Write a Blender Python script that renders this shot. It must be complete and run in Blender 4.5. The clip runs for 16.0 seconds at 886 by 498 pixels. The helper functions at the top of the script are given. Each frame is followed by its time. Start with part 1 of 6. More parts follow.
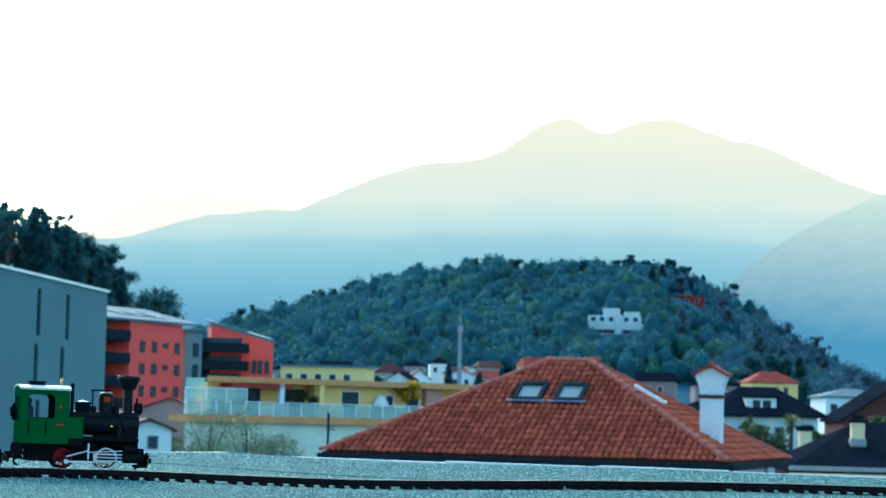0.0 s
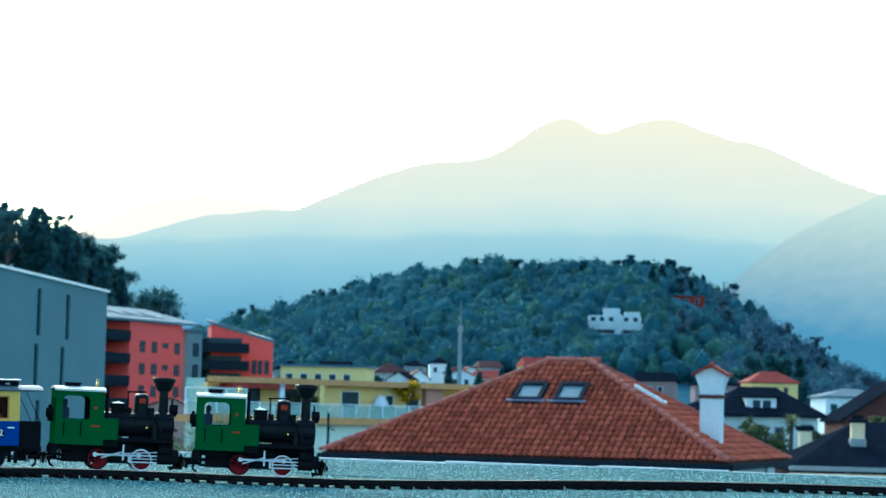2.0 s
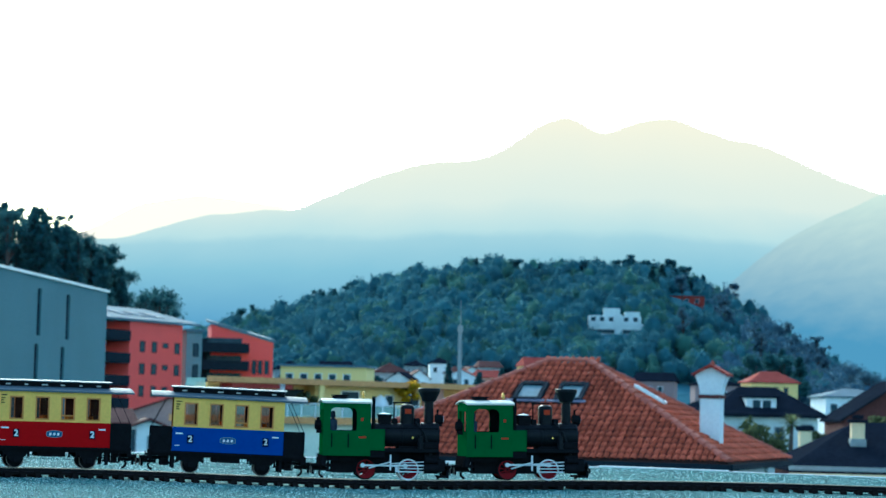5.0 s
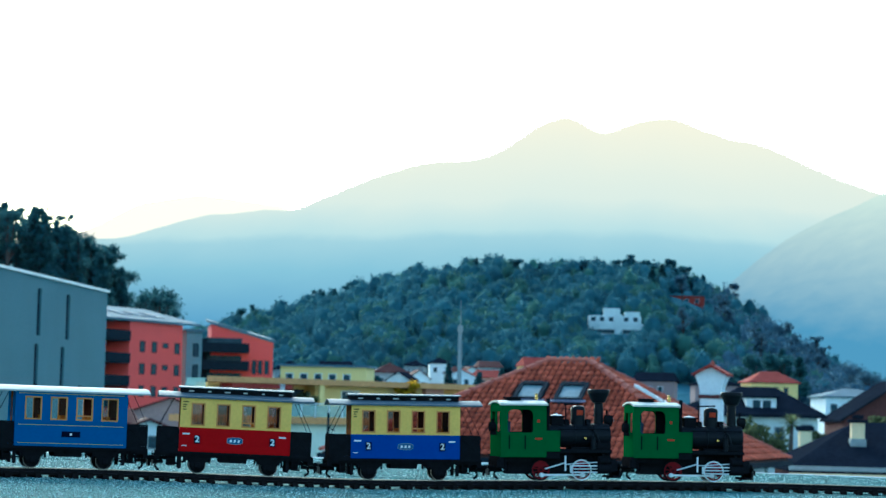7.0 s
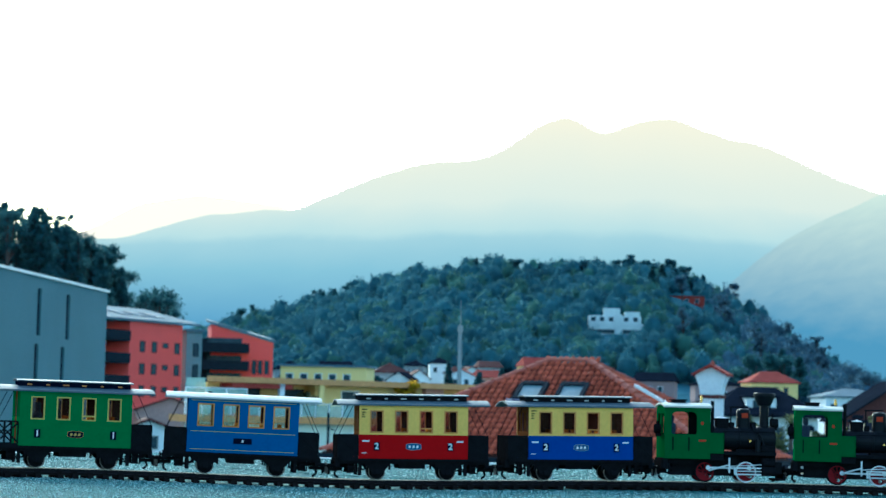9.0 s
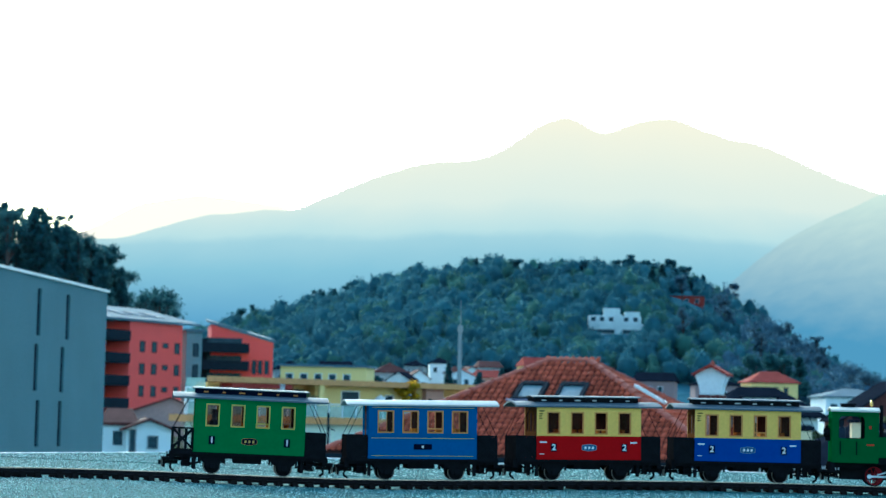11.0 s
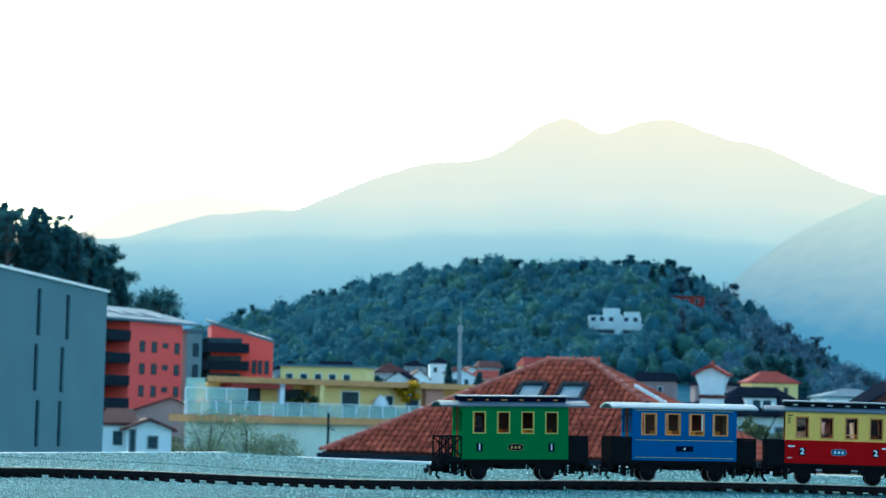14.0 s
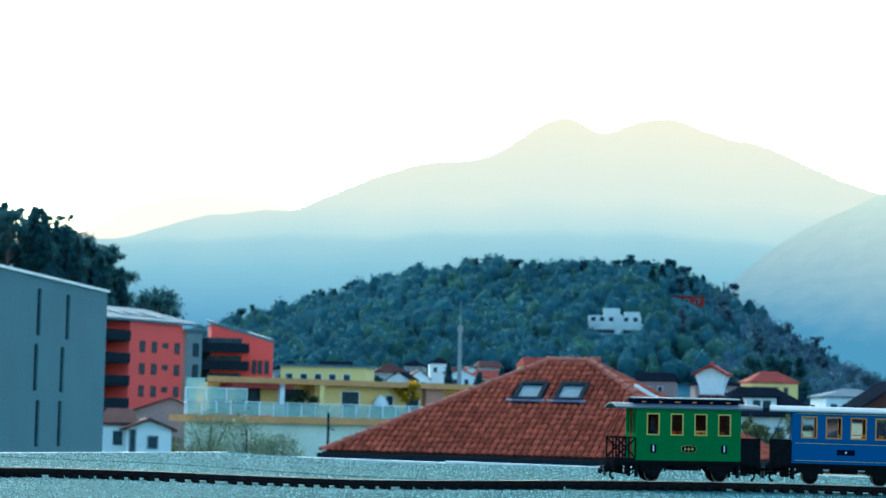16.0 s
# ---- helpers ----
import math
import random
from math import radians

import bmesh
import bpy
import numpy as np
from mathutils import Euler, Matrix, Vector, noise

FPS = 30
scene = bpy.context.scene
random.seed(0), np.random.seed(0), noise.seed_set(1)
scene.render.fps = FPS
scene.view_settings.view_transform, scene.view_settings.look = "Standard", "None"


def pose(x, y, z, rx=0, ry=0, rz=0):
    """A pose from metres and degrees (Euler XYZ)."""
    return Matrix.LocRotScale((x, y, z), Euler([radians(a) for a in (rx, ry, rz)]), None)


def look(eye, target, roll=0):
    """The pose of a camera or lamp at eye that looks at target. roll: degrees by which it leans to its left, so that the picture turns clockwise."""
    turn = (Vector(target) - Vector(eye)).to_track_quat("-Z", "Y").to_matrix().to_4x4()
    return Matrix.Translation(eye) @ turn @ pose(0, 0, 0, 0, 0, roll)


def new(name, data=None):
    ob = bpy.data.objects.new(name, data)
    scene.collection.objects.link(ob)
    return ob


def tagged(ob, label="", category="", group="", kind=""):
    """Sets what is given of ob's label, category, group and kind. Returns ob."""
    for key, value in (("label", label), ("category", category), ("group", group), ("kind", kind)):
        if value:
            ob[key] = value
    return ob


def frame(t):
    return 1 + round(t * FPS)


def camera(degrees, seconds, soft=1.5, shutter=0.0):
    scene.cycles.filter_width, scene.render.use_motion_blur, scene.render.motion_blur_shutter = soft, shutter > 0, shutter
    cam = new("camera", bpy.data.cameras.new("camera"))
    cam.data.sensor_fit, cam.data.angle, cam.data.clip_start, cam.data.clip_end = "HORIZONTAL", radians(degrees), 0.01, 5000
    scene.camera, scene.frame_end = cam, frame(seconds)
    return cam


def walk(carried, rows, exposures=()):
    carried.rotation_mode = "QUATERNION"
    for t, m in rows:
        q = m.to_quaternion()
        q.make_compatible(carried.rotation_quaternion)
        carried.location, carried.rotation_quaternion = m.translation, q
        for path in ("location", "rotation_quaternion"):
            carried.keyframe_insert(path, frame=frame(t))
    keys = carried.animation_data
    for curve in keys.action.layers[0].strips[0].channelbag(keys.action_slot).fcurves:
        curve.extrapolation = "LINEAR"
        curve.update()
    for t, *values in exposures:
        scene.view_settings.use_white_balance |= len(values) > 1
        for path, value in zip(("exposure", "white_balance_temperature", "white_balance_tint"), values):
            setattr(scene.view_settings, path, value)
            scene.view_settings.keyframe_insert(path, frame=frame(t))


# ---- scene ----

# ---------------------------------------------------------------- camera
cam = camera(21.0, 16.0, soft=1.5)
cam.data.dof.use_dof = True
cam.data.dof.focus_distance = 4.4
cam.data.dof.aperture_fstop = 22.0
VIEW = look((0, 0, 0.145), (0, 10, 0.8563), 1.4)
walk(cam, [(0, VIEW), (16, VIEW)], exposures=[(0, 1.28, 4980, -14), (16, 1.28, 4980, -14)])

# ---------------------------------------------------------------- sky and sun
SUN_EL, SUN_AZ = 25.0, -18.0
world = bpy.data.worlds.new("sky")
scene.world = world
world.use_nodes = True
wn = world.node_tree
sky = wn.nodes.new("ShaderNodeTexSky")
sky.sky_type = "NISHITA"
sky.sun_disc = False
sky.sun_elevation = radians(SUN_EL)
sky.sun_rotation = radians(SUN_AZ)
sky.dust_density = 2.5
sky.ozone_density = 2.0
sky.air_density = 1.2
wn.links.new(sky.outputs[0], wn.nodes["Background"].inputs[0])
wn.nodes["Background"].inputs[1].default_value = 0.15
sun = new("sun", bpy.data.lights.new("sun", "SUN"))
sun.data.energy, sun.data.angle, sun.data.color = 1.0, radians(26), (1.0, 0.95, 0.86)
sun.matrix_world = look((60 * math.sin(radians(SUN_AZ)), 60, 60 * math.tan(radians(SUN_EL))), (0, 0, 0))


# ---------------------------------------------------------------- materials
def mat(name, color, rough=0.6, metal=0.0, scale=5.0, vary=0.25, bump=0.0, fine=8.0, spec=0.5, island=0.0, obrand=0.0, coat=0.0):
    """Colour with variation at two scales, and relief."""
    m = bpy.data.materials.new(name)
    m.use_nodes = True
    nt = m.node_tree
    b = nt.nodes["Principled BSDF"]
    b.inputs["Roughness"].default_value = rough
    b.inputs["Metallic"].default_value = metal
    b.inputs["Specular IOR Level"].default_value = spec
    b.inputs["Coat Weight"].default_value = coat
    tc = nt.nodes.new("ShaderNodeTexCoord")
    n1 = nt.nodes.new("ShaderNodeTexNoise")
    n1.inputs["Scale"].default_value = scale
    n1.inputs["Detail"].default_value = 4
    n2 = nt.nodes.new("ShaderNodeTexNoise")
    n2.inputs["Scale"].default_value = scale * fine
    n2.inputs["Detail"].default_value = 3
    nt.links.new(tc.outputs["Object"], n1.inputs["Vector"])
    nt.links.new(tc.outputs["Object"], n2.inputs["Vector"])
    add = nt.nodes.new("ShaderNodeMath")
    add.operation = "ADD"
    nt.links.new(n1.outputs[0], add.inputs[0])
    nt.links.new(n2.outputs[0], add.inputs[1])
    src = add.outputs[0]
    if island or obrand:
        if island:
            r = nt.nodes.new("ShaderNodeNewGeometry").outputs["Random Per Island"]
        else:
            r = nt.nodes.new("ShaderNodeObjectInfo").outputs["Random"]
        k = nt.nodes.new("ShaderNodeMath")
        k.operation = "MULTIPLY_ADD"
        k.inputs[1].default_value = (island or obrand)
        nt.links.new(r, k.inputs[0])
        nt.links.new(src, k.inputs[2])
        sub = nt.nodes.new("ShaderNodeMath")
        sub.operation = "SUBTRACT"
        sub.inputs[1].default_value = (island or obrand) / 2
        nt.links.new(k.outputs[0], sub.inputs[0])
        src = sub.outputs[0]
    mr = nt.nodes.new("ShaderNodeMapRange")
    mr.inputs[1].default_value, mr.inputs[2].default_value = 0.55, 1.45
    mr.inputs[3].default_value, mr.inputs[4].default_value = 1 - vary, 1 + vary
    nt.links.new(src, mr.inputs[0])
    mx = nt.nodes.new("ShaderNodeMix")
    mx.data_type, mx.blend_type = "RGBA", "MULTIPLY"
    mx.inputs[0].default_value = 1.0
    mx.inputs[6].default_value = (*color, 1)
    nt.links.new(mr.outputs[0], mx.inputs[7])
    nt.links.new(mx.outputs[2], b.inputs["Base Color"])
    if bump:
        bp = nt.nodes.new("ShaderNodeBump")
        bp.inputs["Strength"].default_value = bump
        bp.inputs["Distance"].default_value = 0.4 / (scale * fine)
        nt.links.new(n2.outputs[0], bp.inputs["Height"])
        nt.links.new(bp.outputs[0], b.inputs["Normal"])
    return m


def glass(name, color=(0.9, 0.95, 0.95), rough=0.02):
    m = bpy.data.materials.new(name)
    m.use_nodes = True
    nt = m.node_tree
    b = nt.nodes["Principled BSDF"]
    b.inputs["Base Color"].default_value = (*color, 1)
    b.inputs["Roughness"].default_value = rough
    b.inputs["Transmission Weight"].default_value = 1.0
    b.inputs["IOR"].default_value = 1.2
    return m


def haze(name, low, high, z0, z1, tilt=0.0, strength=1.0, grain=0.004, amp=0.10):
    """Emission ramp by height that paints haze and backlight onto far slopes, with faint noise on it."""
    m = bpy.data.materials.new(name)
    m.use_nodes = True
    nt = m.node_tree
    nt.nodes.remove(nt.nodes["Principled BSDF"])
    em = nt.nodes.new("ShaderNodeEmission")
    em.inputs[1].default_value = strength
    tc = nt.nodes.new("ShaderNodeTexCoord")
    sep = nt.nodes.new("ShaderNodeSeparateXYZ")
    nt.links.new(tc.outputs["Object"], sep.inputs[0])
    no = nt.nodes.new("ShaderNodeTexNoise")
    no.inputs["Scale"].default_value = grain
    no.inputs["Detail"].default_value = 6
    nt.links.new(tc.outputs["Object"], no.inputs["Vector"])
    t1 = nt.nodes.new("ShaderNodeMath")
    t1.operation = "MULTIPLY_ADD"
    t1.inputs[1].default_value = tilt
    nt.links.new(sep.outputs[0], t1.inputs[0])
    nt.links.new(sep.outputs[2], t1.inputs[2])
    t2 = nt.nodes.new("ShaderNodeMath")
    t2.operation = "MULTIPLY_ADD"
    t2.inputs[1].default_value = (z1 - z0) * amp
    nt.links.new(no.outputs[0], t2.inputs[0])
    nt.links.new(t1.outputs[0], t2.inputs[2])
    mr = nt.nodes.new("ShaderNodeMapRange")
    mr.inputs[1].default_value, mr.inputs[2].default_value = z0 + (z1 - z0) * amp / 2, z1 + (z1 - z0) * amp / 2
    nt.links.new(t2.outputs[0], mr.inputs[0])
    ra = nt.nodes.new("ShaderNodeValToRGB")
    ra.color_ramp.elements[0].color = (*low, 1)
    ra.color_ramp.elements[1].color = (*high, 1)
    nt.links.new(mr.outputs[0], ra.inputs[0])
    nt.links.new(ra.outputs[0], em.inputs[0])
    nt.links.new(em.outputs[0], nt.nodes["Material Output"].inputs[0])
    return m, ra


def felt_material():
    """Mineral felt: grey-green with pale and dark granules, patches and faint seams."""
    m = mat("roof_felt", (0.052, 0.124, 0.119), 0.95, scale=2.2, vary=0.3, bump=0.8, fine=140, spec=0.05)
    nt = m.node_tree
    b = nt.nodes["Principled BSDF"]
    old = b.inputs["Base Color"].links[0].from_socket
    tc = nt.nodes.new("ShaderNodeTexCoord")
    vo = nt.nodes.new("ShaderNodeTexVoronoi")
    vo.inputs["Scale"].default_value = 270
    nt.links.new(tc.outputs["Object"], vo.inputs["Vector"])
    ra = nt.nodes.new("ShaderNodeValToRGB")
    ra.color_ramp.elements[0].position, ra.color_ramp.elements[0].color = 0.12, (0.42, 0.45, 0.48, 1)
    ra.color_ramp.elements[1].position, ra.color_ramp.elements[1].color = 0.9, (2.3, 2.3, 2.15, 1)
    e_ = ra.color_ramp.elements.new(0.55)
    e_.color = (0.85, 0.9, 0.9, 1)
    sx = nt.nodes.new("ShaderNodeSeparateColor")
    nt.links.new(vo.outputs["Color"], sx.inputs[0])
    nt.links.new(sx.outputs[0], ra.inputs[0])
    mx = nt.nodes.new("ShaderNodeMix")
    mx.data_type, mx.blend_type = "RGBA", "MULTIPLY"
    mx.inputs[0].default_value = 1.0
    nt.links.new(old, mx.inputs[6])
    nt.links.new(ra.outputs[0], mx.inputs[7])
    nt.links.new(mx.outputs[2], b.inputs["Base Color"])
    return m


M = {
    "felt": felt_material(),
    "flash": mat("white_flashing", (0.8, 0.8, 0.78), 0.4, scale=3, vary=0.12),
    "rail": mat("brown_rail", (0.014, 0.012, 0.014), 0.8, scale=60, vary=0.4, spec=0.04),
    "railtop": mat("worn_rail_top", (0.45, 0.36, 0.25), 0.3, metal=1.0, scale=60, vary=0.3),
    "sleeper": mat("sleeper_plastic", (0.014, 0.012, 0.012), 0.85, scale=120, vary=0.4, bump=0.3, spec=0.0),
    "black": mat("black_plastic", (0.011, 0.011, 0.013), 0.75, scale=80, vary=0.3, spec=0.0),
    "boiler": mat("boiler_black", (0.008, 0.009, 0.012), 0.45, scale=60, vary=0.3, spec=0.12),
    "green": mat("loco_green", (0.010, 0.105, 0.026), 0.6, scale=30, vary=0.12, spec=0.0),
    "cgreen": mat("coach_green", (0.010, 0.165, 0.044), 0.7, scale=30, vary=0.10, spec=0.0),
    "cream": mat("coach_cream", (0.90, 0.54, 0.12), 0.6, scale=30, vary=0.10, spec=0.05),
    "blue": mat("coach_blue", (0.003, 0.055, 0.28), 0.6, scale=30, vary=0.10, spec=0.04),
    "blue2": mat("coach_mid_blue", (0.008, 0.100, 0.27), 0.7, scale=30, vary=0.10, spec=0.0),
    "red": mat("coach_red", (0.42, 0.002, 0.005), 0.6, scale=30, vary=0.10, spec=0.03),
    "emred": mat("emblem_red", (0.42, 0.045, 0.016), 0.5, scale=60, vary=0.3, spec=0.1),
    "wred": mat("wheel_red", (0.18, 0.005, 0.010), 0.6, scale=60, vary=0.2, spec=0.1),
    "steel": mat("bright_steel", (0.75, 0.76, 0.78), 0.4, metal=0.25, scale=80, vary=0.15),
    "tyre": mat("worn_tyre", (0.10, 0.09, 0.08), 0.4, metal=0.6, scale=120, vary=0.5),
    "brass": mat("brass", (0.75, 0.5, 0.15), 0.25, metal=1.0, scale=80, vary=0.15),
    "woodframe": mat("window_wood", (0.60, 0.22, 0.035), 0.5, scale=80, vary=0.25),
    "yellowframe": mat("window_yellow", (0.55, 0.38, 0.06), 0.5, scale=80, vary=0.15),
    "seat": mat("seat_orange", (0.42, 0.14, 0.025), 0.7, scale=60, vary=0.2, spec=0.0),
    "croof": mat("coach_roof_grey", (0.095, 0.12, 0.14), 0.6, scale=30, vary=0.15, spec=0.25),
    "wroof": mat("coach_roof_white", (0.48, 0.48, 0.45), 0.6, scale=30, vary=0.12, spec=0.2),
    "cabroof": mat("cab_roof_cream", (0.66, 0.62, 0.52), 0.6, scale=40, vary=0.15, spec=0.2),
    # brown end wood, darkened to hold the shade under the platform roof
    "endwood_shaded": mat("shaded_coach_end_wood", (0.14, 0.055, 0.020), 0.7, scale=60, vary=0.3, spec=0.0),
    "plate": mat("plate_navy", (0.004, 0.006, 0.018), 0.7, scale=50, vary=0.1, spec=0.0),
    "white": mat("white_paint", (0.8, 0.8, 0.8), 0.5, scale=20, vary=0.08),
    "figure": mat("figure_cloth", (0.03, 0.045, 0.09), 0.7, scale=80, vary=0.2),
    "glass": glass("pane_glass"),
    "tinted": glass("tinted_pane", (0.66, 0.50, 0.46)),
    "grit": mat("roof_granules", (0.30, 0.42, 0.39), 0.95, scale=3, vary=0.85, spec=0.0, island=1.6),
    "tile": mat("clay_tile", (0.50, 0.105, 0.055), 0.9, scale=0.9, vary=0.42, bump=0.3, fine=10, spec=0.1, obrand=0.6),
    "tile_rest": mat("clay_tile_rest", (0.50, 0.105, 0.055), 0.9, scale=0.9, vary=0.42, bump=0.3, fine=10, spec=0.1, island=0.6),
    "cream_render": mat("cream_render", (0.85, 0.66, 0.40), 0.85, scale=0.8, vary=0.12, bump=0.1, fine=20, spec=0.1),
    "mauve": mat("mauve_render", (0.30, 0.22, 0.22), 0.9, scale=0.4, vary=0.15, spec=0.05),
    "tower": mat("tower_render", (0.20, 0.28, 0.29), 0.9, scale=0.4, vary=0.15, spec=0.05),
    "lead": mat("lead_flashing", (0.15, 0.15, 0.22), 0.6, scale=2, vary=0.2),
    "ridge": mat("clay_ridge", (0.40, 0.095, 0.058), 0.85, scale=2, vary=0.3, bump=0.3, fine=12, obrand=0.3),
    "tilebase": mat("roof_base", (0.05, 0.018, 0.014), 0.95, scale=2, vary=0.3),
    "dark": mat("dark_trim", (0.016, 0.023, 0.032), 0.8, scale=2, vary=0.3, spec=0.05),
    "render_white": mat("white_render", (0.84, 0.85, 0.84), 0.85, scale=0.8, vary=0.12, bump=0.15, fine=20),
    "render_grey": mat("grey_cladding", (0.105, 0.19, 0.21), 0.85, scale=0.25, vary=0.15, bump=0.2, fine=30),
    "render_red": mat("red_render", (0.88, 0.10, 0.08), 0.85, scale=0.25, vary=0.10, bump=0.1, fine=20),
    "render_yellow": mat("yellow_render", (0.93, 0.66, 0.24), 0.85, scale=0.3, vary=0.12, bump=0.1, fine=20),
    "render_pink": mat("pink_render", (0.55, 0.28, 0.20), 0.85, scale=0.3, vary=0.12, bump=0.1, fine=20),
    "slab": mat("tan_fascia", (0.66, 0.33, 0.13), 0.85, scale=0.4, vary=0.2, spec=0.1),
    "metalroof": mat("zinc_roof", (0.13, 0.18, 0.21), 0.8, scale=0.3, vary=0.2, spec=0.1),
    "slate": mat("dark_slate", (0.015, 0.018, 0.027), 0.95, scale=0.7, vary=0.35, bump=0.4, fine=10, spec=0.0),
    "brownroof": mat("brown_roof", (0.11, 0.045, 0.04), 0.9, scale=0.6, vary=0.3, bump=0.4, fine=10, spec=0.05),
    "redroof": mat("red_far_roof", (0.34, 0.06, 0.045), 0.9, scale=0.5, vary=0.3, bump=0.4, fine=10, spec=0.05),
    "window": mat("window_dark", (0.035, 0.06, 0.075), 0.3, scale=0.6, vary=0.5, spec=0.15),
    "winlight": mat("skylight_glass", (0.20, 0.27, 0.28), 0.25, scale=0.6, vary=0.2, spec=0.2),
    "railing": mat("glass_railing", (0.62, 0.80, 0.70), 0.35, scale=0.5, vary=0.25),
    "base_render": mat("greenish_render", (0.76, 0.77, 0.62), 0.9, scale=0.4, vary=0.15, bump=0.1, fine=20, spec=0.05),
    "pale": mat("pale_render", (0.68, 0.71, 0.68), 0.9, scale=0.5, vary=0.15, bump=0.1, fine=20, spec=0.05),
    "conc": mat("concrete", (0.30, 0.32, 0.32), 0.9, scale=0.8, vary=0.2, spec=0.1),
    "bark": mat("bark", (0.07, 0.055, 0.045), 0.9, scale=1.5, vary=0.4),
    "leaf_dark": mat("pine_foliage", (0.072, 0.150, 0.158), 0.95, scale=0.15, vary=0.35, fine=10, spec=0.0, island=0.3),
    # hill green lifted and blued: distance haze is put into the base colour
    "leaf_hill": mat("hazed_hill_foliage", (0.092, 0.195, 0.230), 0.95, scale=0.02, vary=0.36, fine=6, spec=0.0, island=0.15),
    "leaf_bush": mat("bush_foliage", (0.13, 0.15, 0.07), 0.9, scale=0.5, vary=0.4, spec=0.1, island=0.8),
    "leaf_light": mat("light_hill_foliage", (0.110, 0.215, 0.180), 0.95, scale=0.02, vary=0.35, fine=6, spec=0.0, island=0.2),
    "twig": mat("bare_twigs", (0.30, 0.33, 0.19), 0.9, scale=0.5, vary=0.4, spec=0.1, island=0.8),
    # grey twigs blued, with the far flank's haze in their colour
    "bare": mat("hazed_tree_twigs", (0.105, 0.175, 0.235), 0.95, scale=0.2, vary=0.4, spec=0.0, island=0.5),
    "emblem": mat("emblem_blue", (0.05, 0.11, 0.22), 0.5, scale=50, vary=0.1, spec=0.1),
    "lining": mat("coach_lining", (0.09, 0.03, 0.025), 0.7, scale=60, vary=0.2, spec=0.1),
    "leaf_yellow": mat("yellow_foliage", (0.75, 0.47, 0.02), 0.8, scale=0.5, vary=0.4, spec=0.1, island=0.6),
    # ground blued to match the haze painted into the hill foliage
    "grass": mat("hazed_valley_ground", (0.075, 0.15, 0.175), 0.95, scale=0.02, vary=0.5, fine=12, spec=0.0),
}


def leafy(m, share=0.45):
    """Leaves that pass part of the light on."""
    nt = m.node_tree
    b = nt.nodes["Principled BSDF"]
    tl_ = nt.nodes.new("ShaderNodeBsdfTranslucent")
    nt.links.new(b.inputs["Base Color"].links[0].from_socket, tl_.inputs["Color"])
    mx = nt.nodes.new("ShaderNodeMixShader")
    mx.inputs[0].default_value = share
    nt.links.new(b.outputs[0], mx.inputs[1])
    nt.links.new(tl_.outputs[0], mx.inputs[2])
    nt.links.new(mx.outputs[0], nt.nodes["Material Output"].inputs[0])


for leaf_ in ("leaf_dark", "leaf_hill", "leaf_bush", "leaf_light", "bare", "leaf_yellow"):
    leafy(M[leaf_])
M["railing"].node_tree.nodes["Principled BSDF"].inputs["Alpha"].default_value = 0.38


# ---------------------------------------------------------------- mesh helpers
def part(name, bm, material, parent=None, label="", smooth=False):
    me = bpy.data.meshes.new(name)
    bm.to_mesh(me)
    bm.free()
    if smooth:
        for p in me.polygons:
            p.use_smooth = True
    me.materials.append(M[material] if isinstance(material, str) else material)
    ob = new(name, me)
    if parent is not None:
        ob.parent = parent
    if label:
        tagged(ob, label)
    return ob


def same(name, ob, m, parent):
    """Another piece on the same mesh."""
    o = new(name, ob.data)
    o.parent = parent
    o.matrix_basis = m
    return o


def thing(name, m, label, category, group="", kind=""):
    e = new(name)
    e.empty_display_size = 0.05
    e.matrix_basis = m
    return tagged(e, label, category, group, kind)


def bx(bm, x0, x1, y0, y1, z0, z1, bevel=0.0):
    r = bmesh.ops.create_cube(bm, size=1.0)
    for v in r["verts"]:
        v.co = Vector(((x0 + x1) / 2 + v.co.x * (x1 - x0), (y0 + y1) / 2 + v.co.y * (y1 - y0), (z0 + z1) / 2 + v.co.z * (z1 - z0)))
    if bevel:
        es = list({e for v in r["verts"] for e in v.link_edges})
        bmesh.ops.bevel(bm, geom=es, offset=bevel, segments=2, affect="EDGES", profile=0.5)
    return bm


def box(*a, bevel=0.0):
    return bx(bmesh.new(), *a, bevel=bevel)


def cy(bm, p0, p1, r0, r1=None, seg=16):
    p0, p1 = Vector(p0), Vector(p1)
    r1 = r0 if r1 is None else r1
    d = p1 - p0
    m = Matrix.Translation((p0 + p1) / 2) @ d.to_track_quat("Z", "Y").to_matrix().to_4x4()
    bmesh.ops.create_cone(bm, cap_ends=True, segments=seg, radius1=r0, radius2=r1, depth=d.length, matrix=m)
    return bm


def lathe(bm, prof, seg=20, m=Matrix()):
    """prof: (radius, height) from bottom to top, about z."""
    rings = []
    for r, z in prof:
        rings.append([bm.verts.new(m @ Vector((r * math.cos(a), r * math.sin(a), z))) for a in [2 * math.pi * i / seg for i in range(seg)]])
    for a, b in zip(rings, rings[1:]):
        for i in range(seg):
            bm.faces.new((a[i], a[(i + 1) % seg], b[(i + 1) % seg], b[i]))
    bm.faces.new(rings[0][::-1])
    bm.faces.new(rings[-1])
    return bm


def prism(bm, pts, y0, y1):
    """An outline in x, z drawn out from y0 to y1."""
    a = [bm.verts.new((x, y0, z)) for x, z in pts]
    b = [bm.verts.new((x, y1, z)) for x, z in pts]
    n = len(pts)
    bm.faces.new(a)
    bm.faces.new(b[::-1])
    for i in range(n):
        bm.faces.new((a[i], b[i], b[(i + 1) % n], a[(i + 1) % n]))
    bmesh.ops.recalc_face_normals(bm, faces=bm.faces)
    return bm


